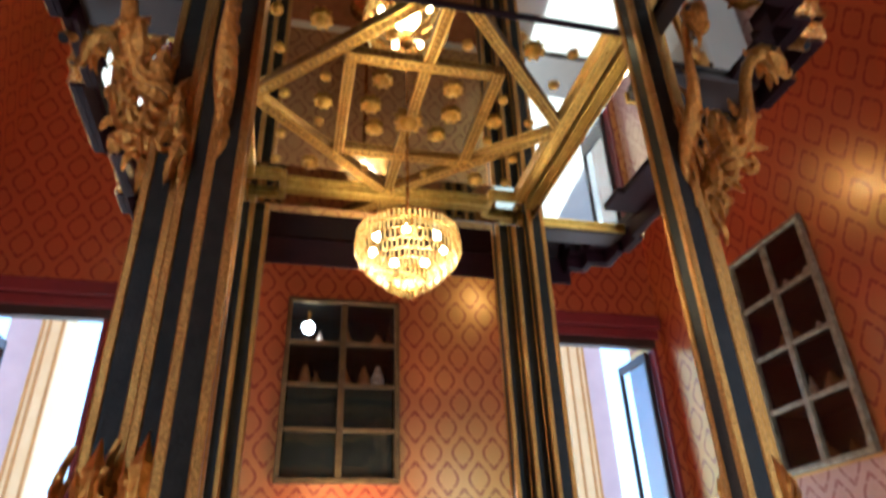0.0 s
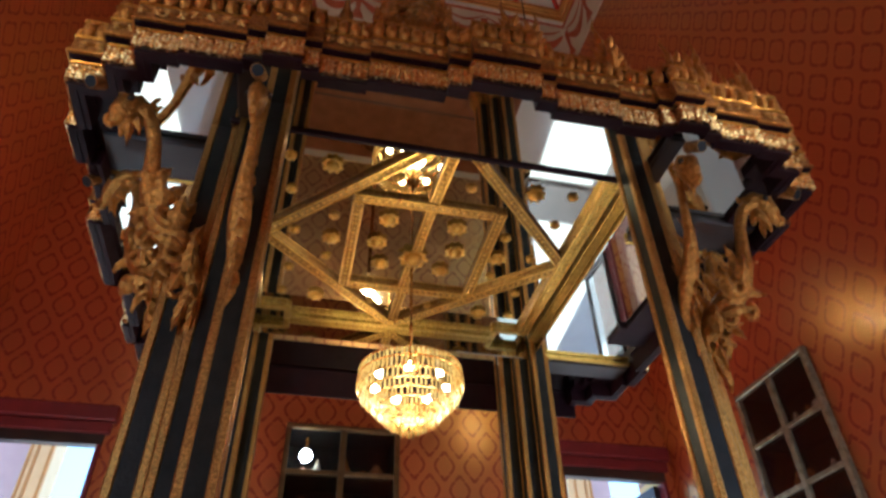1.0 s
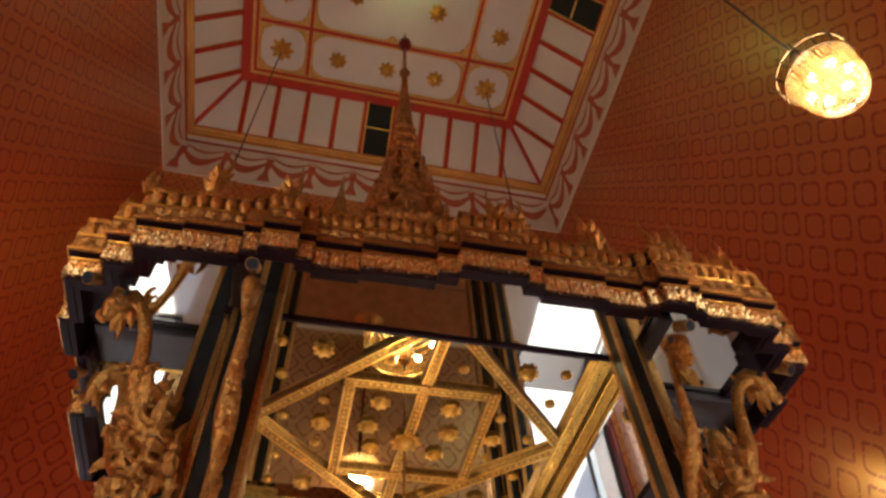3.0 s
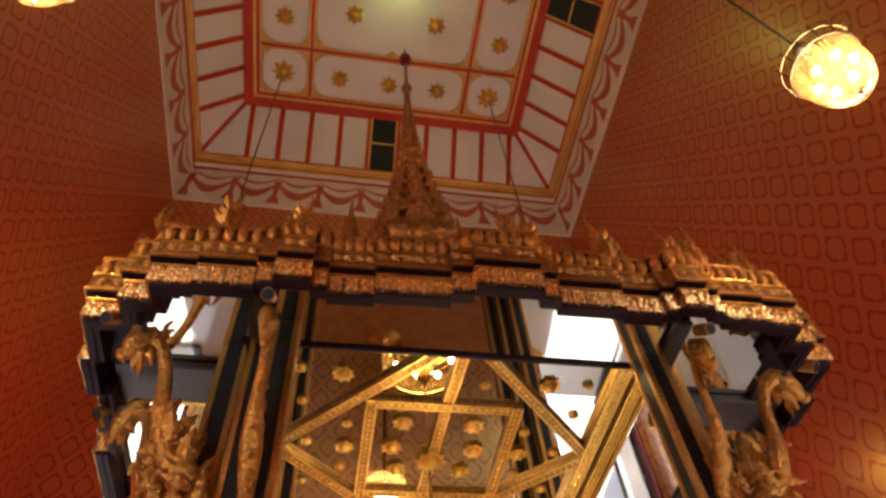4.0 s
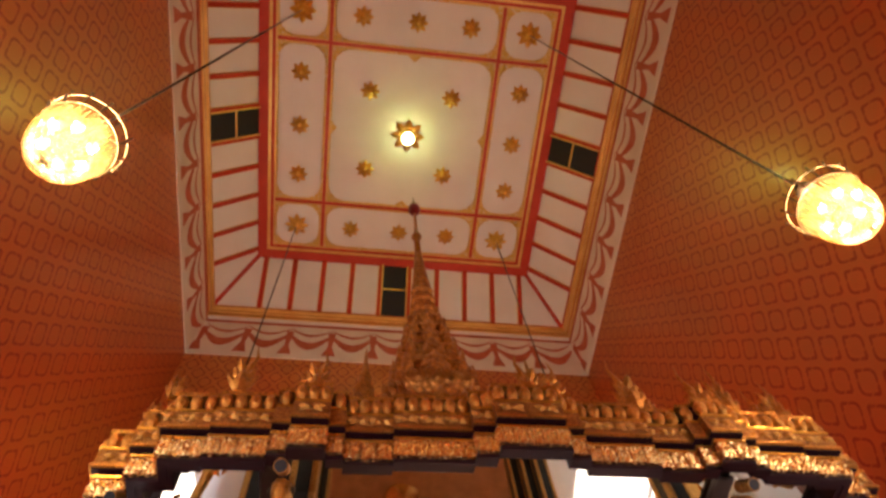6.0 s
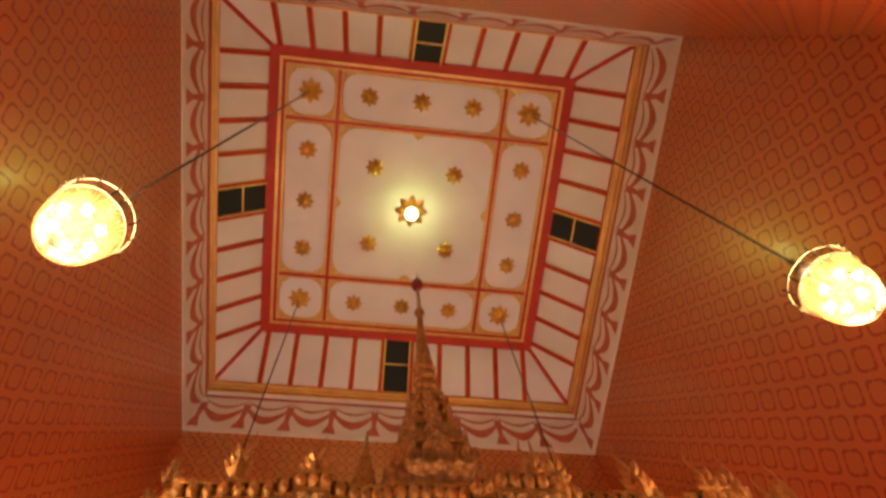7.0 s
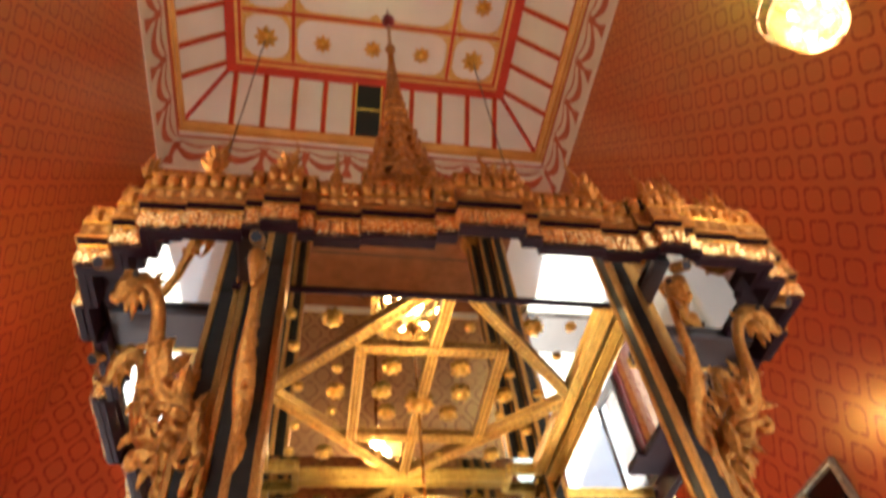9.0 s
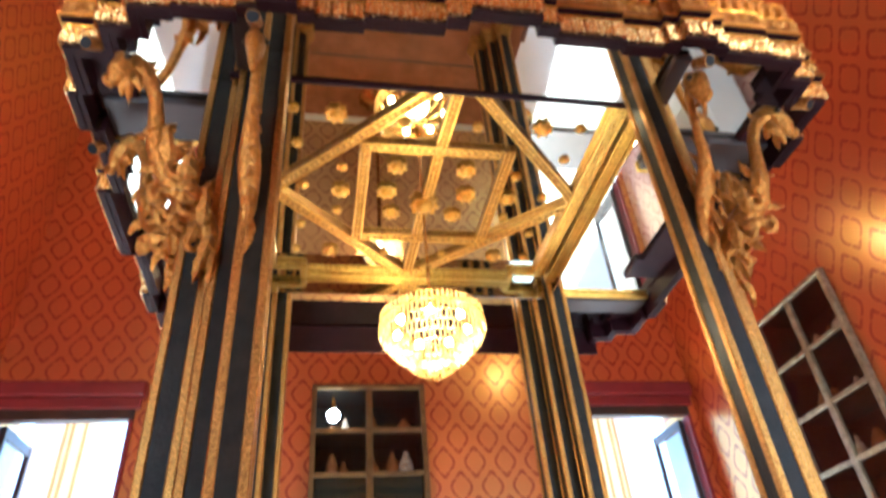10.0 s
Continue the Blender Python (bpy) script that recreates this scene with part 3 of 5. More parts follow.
# ---- doors ----
def doorway(side):
    """Red lacquered door case with one dark-framed glazed leaf standing open outward."""
    s = side
    name = "door_1" if s < 0 else "door_2"
    ob = empty(name, (s * (DOOR0 + DOOR1) / 2, R, 0), "red lacquered doorway with a glazed leaf standing open", "door", kind="structure")
    half = (DOOR1 - DOOR0) / 2
    b = bmesh.new()
    box(b, -half - 0.055, half + 0.055, -0.06, 0.02, DOORH + 0.10, DOORH + 0.21, 0.012)
    box(b, -half - 0.03, half + 0.03, -0.035, 0.02, DOORH + 0.02, DOORH + 0.10, 0.008)
    part("head_moulding", b, RED_WOOD, ob)
    b = bmesh.new()
    box(b, -half, half, -0.012, 0.06, DOORH - 0.05, HEAD - 0.003, 0.004)
    part("lintel", b, DARK_WOOD, ob)
    for j in (-1, 1):
        b = bmesh.new()
        x = j * (half - 0.03)
        box(b, min(x, j * half) , max(x, j * half), -0.02, T - 0.012, 0.0, DOORH - 0.052, 0.004)
        part("jamb", b, RED_WOOD, ob)
    leaf_ob = empty("leaf", (s * (half - 0.058), 0.06, 0), "", "")
    for key in ("label", "category"):
        if key in leaf_ob:
            del leaf_ob[key]
    leaf_ob.parent = ob
    b = bmesh.new()
    w = 0.42
    top = DOORH - 0.06
    box(b, 0, 0.030, -0.02, 0.02, 0.03, top, 0.004)
    box(b, w - 0.030, w, -0.02, 0.02, 0.03, top, 0.004)
    for z0, z1 in ((0.03, 0.55), (top - 0.07, top), (1.55, 1.61)):
        box(b, 0.030, w - 0.030, -0.018, 0.018, z0, z1, 0.003)
    part("leaf_frame", b, DARK_WOOD, leaf_ob)
    pane = part("pane", boxed(0.031, w - 0.031, -0.003, 0.003, 0.55, top - 0.07), DOOR_GLASS, leaf_ob)
    pane.visible_shadow = False
    leaf_ob.rotation_euler[2] = radians(90 + 3 * s)
    return ob


for s in (-1, 1):
    doorway(s)


# ---- glazed wall cabinets ----
def jar(parent_name, x, y, z, r, h, mat, label):
    b = bmesh.new()
    lathe(b, [(r * 0.55, 0), (r * 0.9, h * 0.18), (r, h * 0.42), (r * 0.8, h * 0.66), (r * 0.42, h * 0.78), (r * 0.48, h * 0.86), (r * 0.2, h)], 12)
    ob = finish(parent_name, b, mat, None, "", True)
    ob.location = (x, y, z)
    return tagged(ob, label, "vessel", "vessels in the cabinets")


def cabinet(axis, u0, u1, z0, z1, frame_mat, cols, rows, label, depth=0.34):
    """A cupboard let into the wall: lining, shelves, outer frame, glazing bars and panes; built facing -y."""
    w, h = u1 - u0, z1 - z0
    ob = empty("wall_cabinet", (0, 0, 0), label, "cabinet", "glazed wall cabinets")
    b = bmesh.new()
    f = 0.035
    for a0, a1, c0, c1 in ((0, w, 0, f), (0, w, h - f, h), (0, f, f, h - f), (w - f, w, f, h - f)):
        box(b, a0, a1, -0.045, 0.0, c0, c1, 0.006)
    part("frame", b, frame_mat, ob)
    b = bmesh.new()
    t, d = 0.012, depth
    g = 0.013
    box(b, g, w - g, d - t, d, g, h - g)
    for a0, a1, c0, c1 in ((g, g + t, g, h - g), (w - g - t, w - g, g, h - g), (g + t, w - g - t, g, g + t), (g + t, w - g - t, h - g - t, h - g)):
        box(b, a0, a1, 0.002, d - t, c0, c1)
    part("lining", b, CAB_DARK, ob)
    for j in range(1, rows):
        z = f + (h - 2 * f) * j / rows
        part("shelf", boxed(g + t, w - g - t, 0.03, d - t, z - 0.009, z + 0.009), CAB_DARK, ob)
    for i in range(1, cols):
        u = f + (w - 2 * f) * i / cols
        part("upright", boxed(u - 0.022, u + 0.022, -0.042, -0.012, f, h - f, 0.004), frame_mat, ob)
    for j in range(1, rows):
        z = f + (h - 2 * f) * j / rows
        part("shelf_bar", boxed(f, w - f, -0.038, -0.013, z - 0.014, z + 0.014, 0.003), frame_mat, ob)
    for i in range(cols):
        for j in range(rows):
            a = f + (w - 2 * f) * i / cols + 0.01
            c = f + (h - 2 * f) * j / rows + 0.01
            p = part("pane", boxed(a, a + (w - 2 * f) / cols - 0.02, -0.026, -0.022, c, c + (h - 2 * f) / rows - 0.02), GLASS, ob)
            p.visible_shadow = False
    return ob


cab_n = cabinet("X", CAB_N[0] - 0.01, CAB_N[1] + 0.01, 2.11, 3.39, CAB_FRAME, 2, 4, "dark glazed wall cabinet in an old gold frame")
for i in range(2):
    for j in range(2):
        part("screen_cloth", boxed(0.045 + i * 0.36, 0.395 + i * 0.36, 0.008, 0.014, 0.05 + j * 0.30, 0.325 + j * 0.30), SCREEN, cab_n, "dark dotted screen cloth")
cab_n.location = (CAB_N[0] - 0.01, R - 0.002, 2.11)
cab_e = cabinet("Y", CAB_E[0] - 0.01, CAB_E[1] + 0.01, 1.99, 3.37, SILVER, 2, 4, "dark glazed wall cabinet in a silvered frame")
cab_e.matrix_basis = pose(R - 0.002, CAB_E[1] + 0.01, 1.99, 0, 0, -90)


def vessel_rows(cab, w, rows, h, seed, mats):
    """Small pots on the shelves."""
    rnd = random.Random(seed)
    f = 0.035
    for j in range(rows):
        z = f + (h - 2 * f) * j / rows + (0.010 if j else -0.008)
        for u in (0.17, 0.31, 0.56, 0.72, 0.84):
            r = rnd.uniform(0.03, 0.055)
            hh = rnd.uniform(0.10, 0.19)
            kind = rnd.choice(mats)
            p = cab.matrix_basis @ Vector((w * u + rnd.uniform(-0.02, 0.02), rnd.uniform(0.12, 0.22), z))
            jar("vessel", p.x, p.y, p.z, r, hh, kind[0], kind[1])


KINDS = [(POTTERY, "small pale glazed pot on a cabinet shelf"), (AMBER, "small amber vessel on a cabinet shelf"), (AMBER, "small amber vessel on a cabinet shelf")]
vessel_rows(cab_n, 0.80, 4, 1.28, 3, KINDS)
vessel_rows(cab_e, 0.70, 4, 1.38, 5, KINDS)
# lit globe and crystal bowl
b = bmesh.new()
bmesh.ops.create_uvsphere(b, u_segments=16, v_segments=10, radius=0.045)
globe = finish("globe_lamp", b, WHITE_BULB, None, "", True)
globe.location = (-0.275, R + 0.10, 3.21)
part("neck", boxed(-0.012, 0.012, -0.012, 0.012, 0.040, 0.138), BRASS, globe)
tagged(globe, "small round lit lamp globe under the cabinet top", "lamp")
b = bmesh.new()
bmesh.ops.create_uvsphere(b, u_segments=14, v_segments=9, radius=0.055)
ball = finish("glass_ball", b, POTTERY, None, "", True)
ball.location = (R + 0.16, 1.02, 3.105)
tagged(ball, "pale round cut-glass ball on a cabinet shelf", "ornament")

# ---- throne canopy ----
BOSSES = [(s * x, y, r) for s in (-1, 1) for x, y, r in ((0.13, -0.185, 0.048), (0.155, -0.045, 0.050), (0.125, 0.085, 0.046), (0.33, -0.035, 0.045), (0.36, -0.42, 0.046), (0.36, 0.36, 0.046),
          (0.33, -0.16, 0.026), (0.34, 0.09, 0.026), (0.13, -0.40, 0.026), (0.50, -0.43, 0.026), (0.49, -0.27, 0.026), (0.47, -0.05, 0.026), (0.48, 0.19, 0.026), (0.13, 0.36, 0.026), (0.50, 0.36, 0.026))]
FINIALS = [(-0.93, -0.87, 0.13, -1), (-0.745, -0.90, 0.22, 1), (-0.53, -0.90, 0.22, 1), (0.12, -0.92, 0.24, -1), (0.19, -0.92, 0.20, 1), (0.448, -0.90, 0.27, -1), (0.49, -0.89, 0.15, 1), (0.688, -0.90, 0.25, -1),
           (0.735, -0.89, 0.20, 1), (0.762, -0.90, 0.25, 1), (0.90, -0.87, 0.18, -1), (0.948, -0.88, 0.22, 1), (1.074, -0.84, 0.13, 1), (-1.00, -0.78, 0.10, -1)]

canopy = empty("throne_canopy", (0, 0, 0), "gilded spired throne canopy with dark mosaic pillars and mirrored ceiling", "throne canopy")
ZS, ZL, BASE, LEAF = 3.05, 2.955, 0.90, 1.45      # mirrored ceiling, lower soffit, platform top, height of the pillars' leaves


def shaft(cx, cy, out):
    """One square shaft: dark panels between gilt edge bars, a stepped foot and flame leaves."""
    h, e = 0.036, 0.016
    post = part("pillar", boxed(cx - h, cx + h, cy - h, cy + h, BASE, ZS + 0.016), DARK_GLASS, canopy, "dark mosaic pillar with gilt edges")
    for sx in (-1, 1):
        for sy in (-1, 1):
            x0, x1 = sorted((cx + sx * (h - e), cx + sx * (h + 0.004)))
            y0, y1 = sorted((cy + sy * (h - e), cy + sy * (h + 0.004)))
            part("edge_bar", boxed(x0, x1, y0, y1, BASE, ZS - 0.012, 0.003), GOLD_FINE, post, "gilt edge bar")
    b = bmesh.new()
    for z0, z1, g in ((BASE, BASE + 0.05, 0.030), (BASE + 0.0505, BASE + 0.09, 0.020), (BASE + 0.0905, BASE + 0.12, 0.012)):
        box(b, cx - h - g, cx + h + g, cy - h - g, cy + h + g, z0, z1, 0.004)
    part("pillar_foot", b, GOLD, post)
    if cy > 0 or abs(cy) > 0.66:
        return
    # band of flame leaves round the front shafts
    b = bmesh.new()
    for z0, z1, g in ((LEAF - 0.02, LEAF + 0.02, 0.016), (LEAF + 0.0205, LEAF + 0.10, 0.009)):
        box(b, cx - h - g, cx + h + g, cy - h - g, cy + h + g, z0, z1, 0.004)
    part("leaf_band", b, GOLD, post)
    for nx, ny in ((0, -1), (0, 1), (-1, 0), (1, 0)):
        b = bmesh.new()
        bx, by = cx + nx * (h + 0.010), cy + ny * (h + 0.010)
        sx, sy = -ny, nx
        leaf(b, (bx, by, LEAF + 0.03), (bx + nx * 0.016, by + ny * 0.016, LEAF + 0.215), 0.060, 0.016, 0.020, (nx, ny, 0.1))
        for sg in (-1, 1):
            for off, low, top, wd in ((0.030, 0.06, 0.160, 0.034), (0.036, 0.02, 0.110, 0.034), (0.040, -0.02, 0.065, 0.034)):
                leaf(b, (bx + sg * sx * 0.010, by + sg * sy * 0.010, LEAF + low), (bx + sg * sx * off + nx * 0.022, by + sg * sy * off + ny * 0.022, LEAF + top), wd, 0.014, 0.014, (nx, ny, 0.2))
        leaf(b, (bx, by, LEAF + 0.04), (bx + nx * 0.03, by + ny * 0.03, LEAF - 0.09), 0.06, 0.014, 0.016, (nx, ny, -0.1))
        part("flame_leaf", b, GOLD_FLAME, post)


PX, PY = 0.625, 0.62
for sx, sy, ax in ((-1, -1, 0.025), (1, -1, 0.025), (-1, 1, 0.005), (1, 1, 0.005)):
    for dx, dy in ((-0.060, 0.065), (0.0, 0.003), (0.060, -0.058)):
        out = 0.030 if sx < 0 and sy < 0 and dx > 0 else 0.0      # the outermost front shaft stands a little apart
        shaft(ax + sx * (PX + dx + out), sy * (PY + dy - (0.02 if sy > 0 else 0)), (sx, sy))

# mirrored ceiling inside, mirrored soffit outside
IX, IY, IF = 0.66, 0.545, 0.622      # half width, back and front of the inner mirror
part("ceiling_mirror", boxed(-IX, IX, -IF, IY, ZS, ZS + 0.02), MIRROR, canopy, "mirror glass")
OX, SKEW = 0.075, 0.014     # the eave sits a little off the pillars' axis, and not quite square
for x0, x1, y0, y1 in ((-IX - 0.013, IX + 0.013, -IF - 0.013, -IF), (-IX - 0.013, IX + 0.013, IY, IY + 0.013), (-IX - 0.013, -IX, -IF, IY), (IX, IX + 0.013, -IF, IY)):
    front = y1 < 0 and x1 > 0 > x0
    part("rim", boxed(x0, x1, y0, y1, ZL - 0.012, ZS + 0.018, 0.002), PLUM if front else MIRROR, canopy, "plum lacquered rim" if front else "mirrored rim")


def bar(p, q, w, mat, name, z0, z1, trim=0.0):
    p, q = Vector(p), Vector(q)
    d = (q - p).normalized()
    s = Vector((-d.y, d.x)) * (w / 2)
    b = bmesh.new()
    prism(b, [tuple(p - s), tuple(q - s), tuple(q + s), tuple(p + s)], z0, z1)
    bmesh.ops.bevel(b, geom=list(b.edges), offset=0.003, segments=1, affect="EDGES")
    strip_ob = part(name, b, mat, canopy)
    if w < 0.033:
        return strip_ob
    n = Vector((-d.y, d.x))
    b = bmesh.new()
    for sg in (-1, 1):
        c = n * (sg * w * 0.42)
        tube(b, [(*(p + c + d * 0.004), z0), (*(q + c - d * 0.004), z0)], [0.0035, 0.0035], 6)
    part("edge_bead", b, GOLD_BRIGHT, strip_ob)
    b = bmesh.new()
    count = max(2, round((q - p).length / 0.026))
    for i in range(count):
        c = p + (q - p) * ((i + 0.5) / count)
        a0, a1 = d * 0.0105, n * (w * (0.24 if i % 2 else 0.15))
        ring = [b.verts.new((*(c + v), z0 + 0.0005)) for v in (a0, a1, -a0, -a1)]
        tip = b.verts.new((*c, z0 - 0.006))
        for k in range(4):
            b.faces.new((ring[k], ring[(k + 1) % 4], tip))
    tagged(part("lozenge_chain", b, GOLD_BRIGHT, strip_ob), kind="stuff")
    return strip_ob


S = 0.262
C = Vector((0.01, -0.025))
LW = 0.042
for i, (a, c) in enumerate((((-S, -S), (S, -S)), ((S, -S), (S, S)), ((S, S), (-S, S)), ((-S, S), (-S, -S)))):
    a, c = Vector(a), Vector(c)
    d = (c - a).normalized() * LW / 2
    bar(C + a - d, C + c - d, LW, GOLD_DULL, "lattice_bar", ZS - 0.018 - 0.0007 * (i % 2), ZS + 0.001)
DL, DR, DB, DF = (-0.585, -0.03), (0.605, -0.045), (-0.01, 0.515), (0.03, -0.64)


def toward(p, q, y):
    t = (y - p[1]) / (q[1] - p[1])
    return (p[0] + (q[0] - p[0]) * t, y)


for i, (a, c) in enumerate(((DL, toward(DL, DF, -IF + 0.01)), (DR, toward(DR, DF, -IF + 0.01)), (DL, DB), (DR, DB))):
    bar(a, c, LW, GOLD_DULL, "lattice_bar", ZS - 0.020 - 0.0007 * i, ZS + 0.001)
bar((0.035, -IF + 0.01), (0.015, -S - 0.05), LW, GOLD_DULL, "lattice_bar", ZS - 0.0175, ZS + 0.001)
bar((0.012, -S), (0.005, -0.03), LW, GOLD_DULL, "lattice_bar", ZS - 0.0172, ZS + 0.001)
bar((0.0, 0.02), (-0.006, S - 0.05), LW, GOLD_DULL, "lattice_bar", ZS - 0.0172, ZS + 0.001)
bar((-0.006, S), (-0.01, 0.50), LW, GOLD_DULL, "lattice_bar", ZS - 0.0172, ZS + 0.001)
# gilt border moulding along the sides and back, stepping round the pillars
for p, q, w, dz in (((0.60, -0.57), (0.60, 0.46), 0.05, 0.030), ((0.652, -0.60), (0.652, 0.50), 0.03, 0.045),
                    ((-0.60, -0.57), (-0.60, 0.46), 0.03, 0.030), ((-0.652, -0.60), (-0.652, 0.50), 0.03, 0.045),
                    ((-0.46, 0.53), (0.46, 0.53), 0.030, 0.024), ((-0.48, 0.50), (0.48, 0.50), 0.016, 0.016),
                    ((-0.62, 0.47), (-0.47, 0.47), 0.028, 0.026), ((-0.47, 0.47), (-0.47, 0.545), 0.028, 0.028),
                    ((0.62, 0.47), (0.47, 0.47), 0.028, 0.026), ((0.47, 0.47), (0.47, 0.545), 0.028, 0.028)):
    bar(p, q, w, GOLD_STRIP, "border_moulding", ZS - dz, ZS + 0.001)


# lotus bosses on the mirror
b = bmesh.new()
lathe(b, [(0.5, 0.0), (0.62, -0.25), (0.5, -0.55), (0.3, -0.7), (0.1, -0.8)], 12)
CORE = part("lotus_boss", b, GOLD_BRIGHT, canopy, "", True)
PETAL = part("petal", leaf(bmesh.new(), (0.45, 0, -0.06), (1.0, 0, -0.30), 0.62, 0.12, 0.12, (0.4, 0, -1)), GOLD_BRIGHT, CORE)
for k in range(1, 8):
    share(PETAL, Matrix.Rotation(2 * math.pi * k / 8, 4, "Z"), CORE)


def boss(x, y, r):
    copy = share(CORE, Matrix.Translation((x, y, ZS)) @ Matrix.Scale(r * 0.86, 4), canopy)
    for k in range(8):
        share(PETAL, Matrix.Rotation(2 * math.pi * k / 8 + 0.2, 4, "Z"), copy)


CORE.matrix_basis = Matrix.Translation((0.0, 0.02, ZS)) @ Matrix.Scale(0.062, 4)
for x, y, r in BOSSES:
    boss(x, y, r)

# ---- eave ----
def eave_plan(grow):
    """Stepped outline of the eave, mirrored on both axes."""
    g = grow
    front = [(0.10, 0.985), (0.10, 0.955), (0.16, 0.955), (0.16, 0.932), (0.375, 0.932), (0.375, 0.918), (0.505, 0.918), (0.505, 0.935), (0.55, 0.935), (0.55, 0.960), (0.65, 0.960), (0.65, 0.938),
             (0.70, 0.938), (0.70, 0.920), (0.86, 0.920), (0.86, 0.910), (0.975, 0.910)]
    corner = [(0.975, 0.845), (1.055, 0.845), (1.055, 0.770)]
    side = [(1.16, 0.770), (1.16, 0.60), (1.19, 0.60), (1.19, 0.46), (1.16, 0.46), (1.16, 0.18), (1.21, 0.18)]
    q = [(x, y + g) for x, y in front[:-1]] + [(front[-1][0] + g, front[-1][1] + g)]
    q += [(x + g, y + g) for x, y in corner] + [(side[0][0] + g, side[0][1] + g)] + [(x + g, y) for x, y in side[1:]]
    right = q + [(x, -y) for x, y in q[::-1]]
    left = [(-x, -y) for x, y in right]
    return [(x * (0.945 if x > 0 else 1.0) + OX, y - SKEW * x) for x, y in right + left]


def ring_prism(outer, inner, z0, z1):
    b = bmesh.new()
    n = len(outer)
    lo, hi = [b.verts.new((x, y, z0)) for x, y in outer], [b.verts.new((x, y, z1)) for x, y in outer]
    lo2, hi2 = [b.verts.new((x, y, z0)) for x, y in inner], [b.verts.new((x, y, z1)) for x, y in inner]
    for i in range(n):
        j = (i + 1) % n
        b.faces.new((lo[i], lo[j], hi[j], hi[i]))
        b.faces.new((lo2[j], lo2[i], hi2[i], hi2[j]))
        b.faces.new((lo[j], lo[i], lo2[i], lo2[j]))
        b.faces.new((hi[i], hi[j], hi2[j], hi2[i]))
    return b


def flat_ring(outer, inner, z, thick):
    """A flat sheet between two outlines of any shape."""
    b = bmesh.new()
    edges = []
    for line in (outer, inner):
        vs = [b.verts.new((x, y, z)) for x, y in line]
        edges += [b.edges.new((vs[i], vs[(i + 1) % len(vs)])) for i in range(len(vs))]
    bmesh.ops.triangle_fill(b, use_beauty=True, edges=edges, normal=(0, 0, -1))
    top = bmesh.ops.extrude_face_region(b, geom=list(b.faces))
    bmesh.ops.translate(b, verts=[v for v in top["geom"] if isinstance(v, bmesh.types.BMVert)], vec=(0, 0, thick))
    return b


ZE = 2.90
INNER = -0.036
HOLE = [(-IX - 0.014, -IF - 0.014), (IX + 0.014, -IF - 0.014), (IX + 0.014, IY + 0.014), (-IX - 0.014, IY + 0.014)]
part("soffit_mirror", flat_ring(eave_plan(-0.05), HOLE, ZL, 0.012), MIRROR, canopy, "mirror glass")
part("eave_board", ring_prism(eave_plan(-0.0305), eave_plan(INNER - 0.01), ZE - 0.026, ZL - 0.002), PLUM, canopy, "plum lacquered board")
for sx in (-1, 1):
    for sy in (-1, 1):
        x0, x1 = sorted((0.02 + sx * 0.70, 0.05 + sx * 1.09))
        mid, half, line = (-0.447, 0.080, -0.352) if sy < 0 else (0.575, 0.060, 0.505)
        part("soffit_beam", boxed(x0, x1, mid - half, mid + half, ZL - 0.030, ZL - 0.001, 0.006), DARK_WOOD, canopy, "dark soffit beam")
        part("bead", boxed(x0, x1, line - 0.007, line + 0.007, ZL - 0.022, ZL - 0.001, 0.002), GOLD_BRIGHT, canopy, "thin gilt bead")
        y0, y1 = sorted((sy * 0.66, sy * 0.85))
        part("soffit_beam", boxed(0.02 + sx * 0.64 - 0.03, 0.02 + sx * 0.64 + 0.03, y0, y1, ZL - 0.025, ZL - 0.001, 0.006), DARK_WOOD, canopy, "dark soffit beam")
        b = bmesh.new()
        for u0, u1, v0, v1 in ((0.985, 1.085, 0.528, 0.690), (0.955, 1.03, 0.6905, 0.740), (0.915, 0.985, 0.7405, 0.805)):
            x0, x1 = sorted((0.04 + sx * u0, 0.04 + sx * u1))
            y0, y1 = sorted((sy * v0, sy * v1))
            box(b, x0, x1, y0, y1, ZL - 0.020, ZL - 0.001)
        part("corner_board", b, PLUM, canopy, "plum lacquered board")
for sx in (-1, 1):
    b = bmesh.new()
    for u0, v0, v1 in ((0.985, -0.03, 0.20), (0.955, 0.2005, 0.34)):
        x0, x1 = sorted((sx * u0, 0.05 + sx * 1.09))
        box(b, x0, x1, v0, v1, ZL - 0.016, ZL - 0.003)
    part("side_board", b, PLUM, canopy, "plum lacquered board")
part("back_board", boxed(-0.90, 0.99, 0.845, 0.862, 2.815, ZL - 0.003, 0.004), PLUM, canopy, "plum lacquered board")
part("lower_board", ring_prism(eave_plan(-0.010), eave_plan(-0.0302), ZE - 0.030, ZE - 0.0185), PLUM, canopy, "plum lacquered board")
part("mosaic_fascia", ring_prism(eave_plan(0.0), eave_plan(-0.030), ZE - 0.018, ZE + 0.046), MOSAIC, canopy, "gold glass mosaic fascia")
part("lip", ring_prism(eave_plan(0.003), eave_plan(-0.02), ZE + 0.0465, ZE + 0.053), GOLD_BRIGHT, canopy, "gilt lip")
# dark plum in these gaps colours in the shade under and between the bands
part("shadow_gap", ring_prism(eave_plan(-0.012), eave_plan(-0.06), ZE + 0.0535, ZE + 0.070), PLUM, canopy)
part("underside_shade", ring_prism(eave_plan(0.012), eave_plan(-0.0125), ZE + 0.0665, ZE + 0.0702), PLUM, canopy)
part("carved_fascia", ring_prism(eave_plan(0.014), eave_plan(-0.06), ZE + 0.0705, ZE + 0.140), GOLD_DEEP, canopy, "carved gilt fascia")
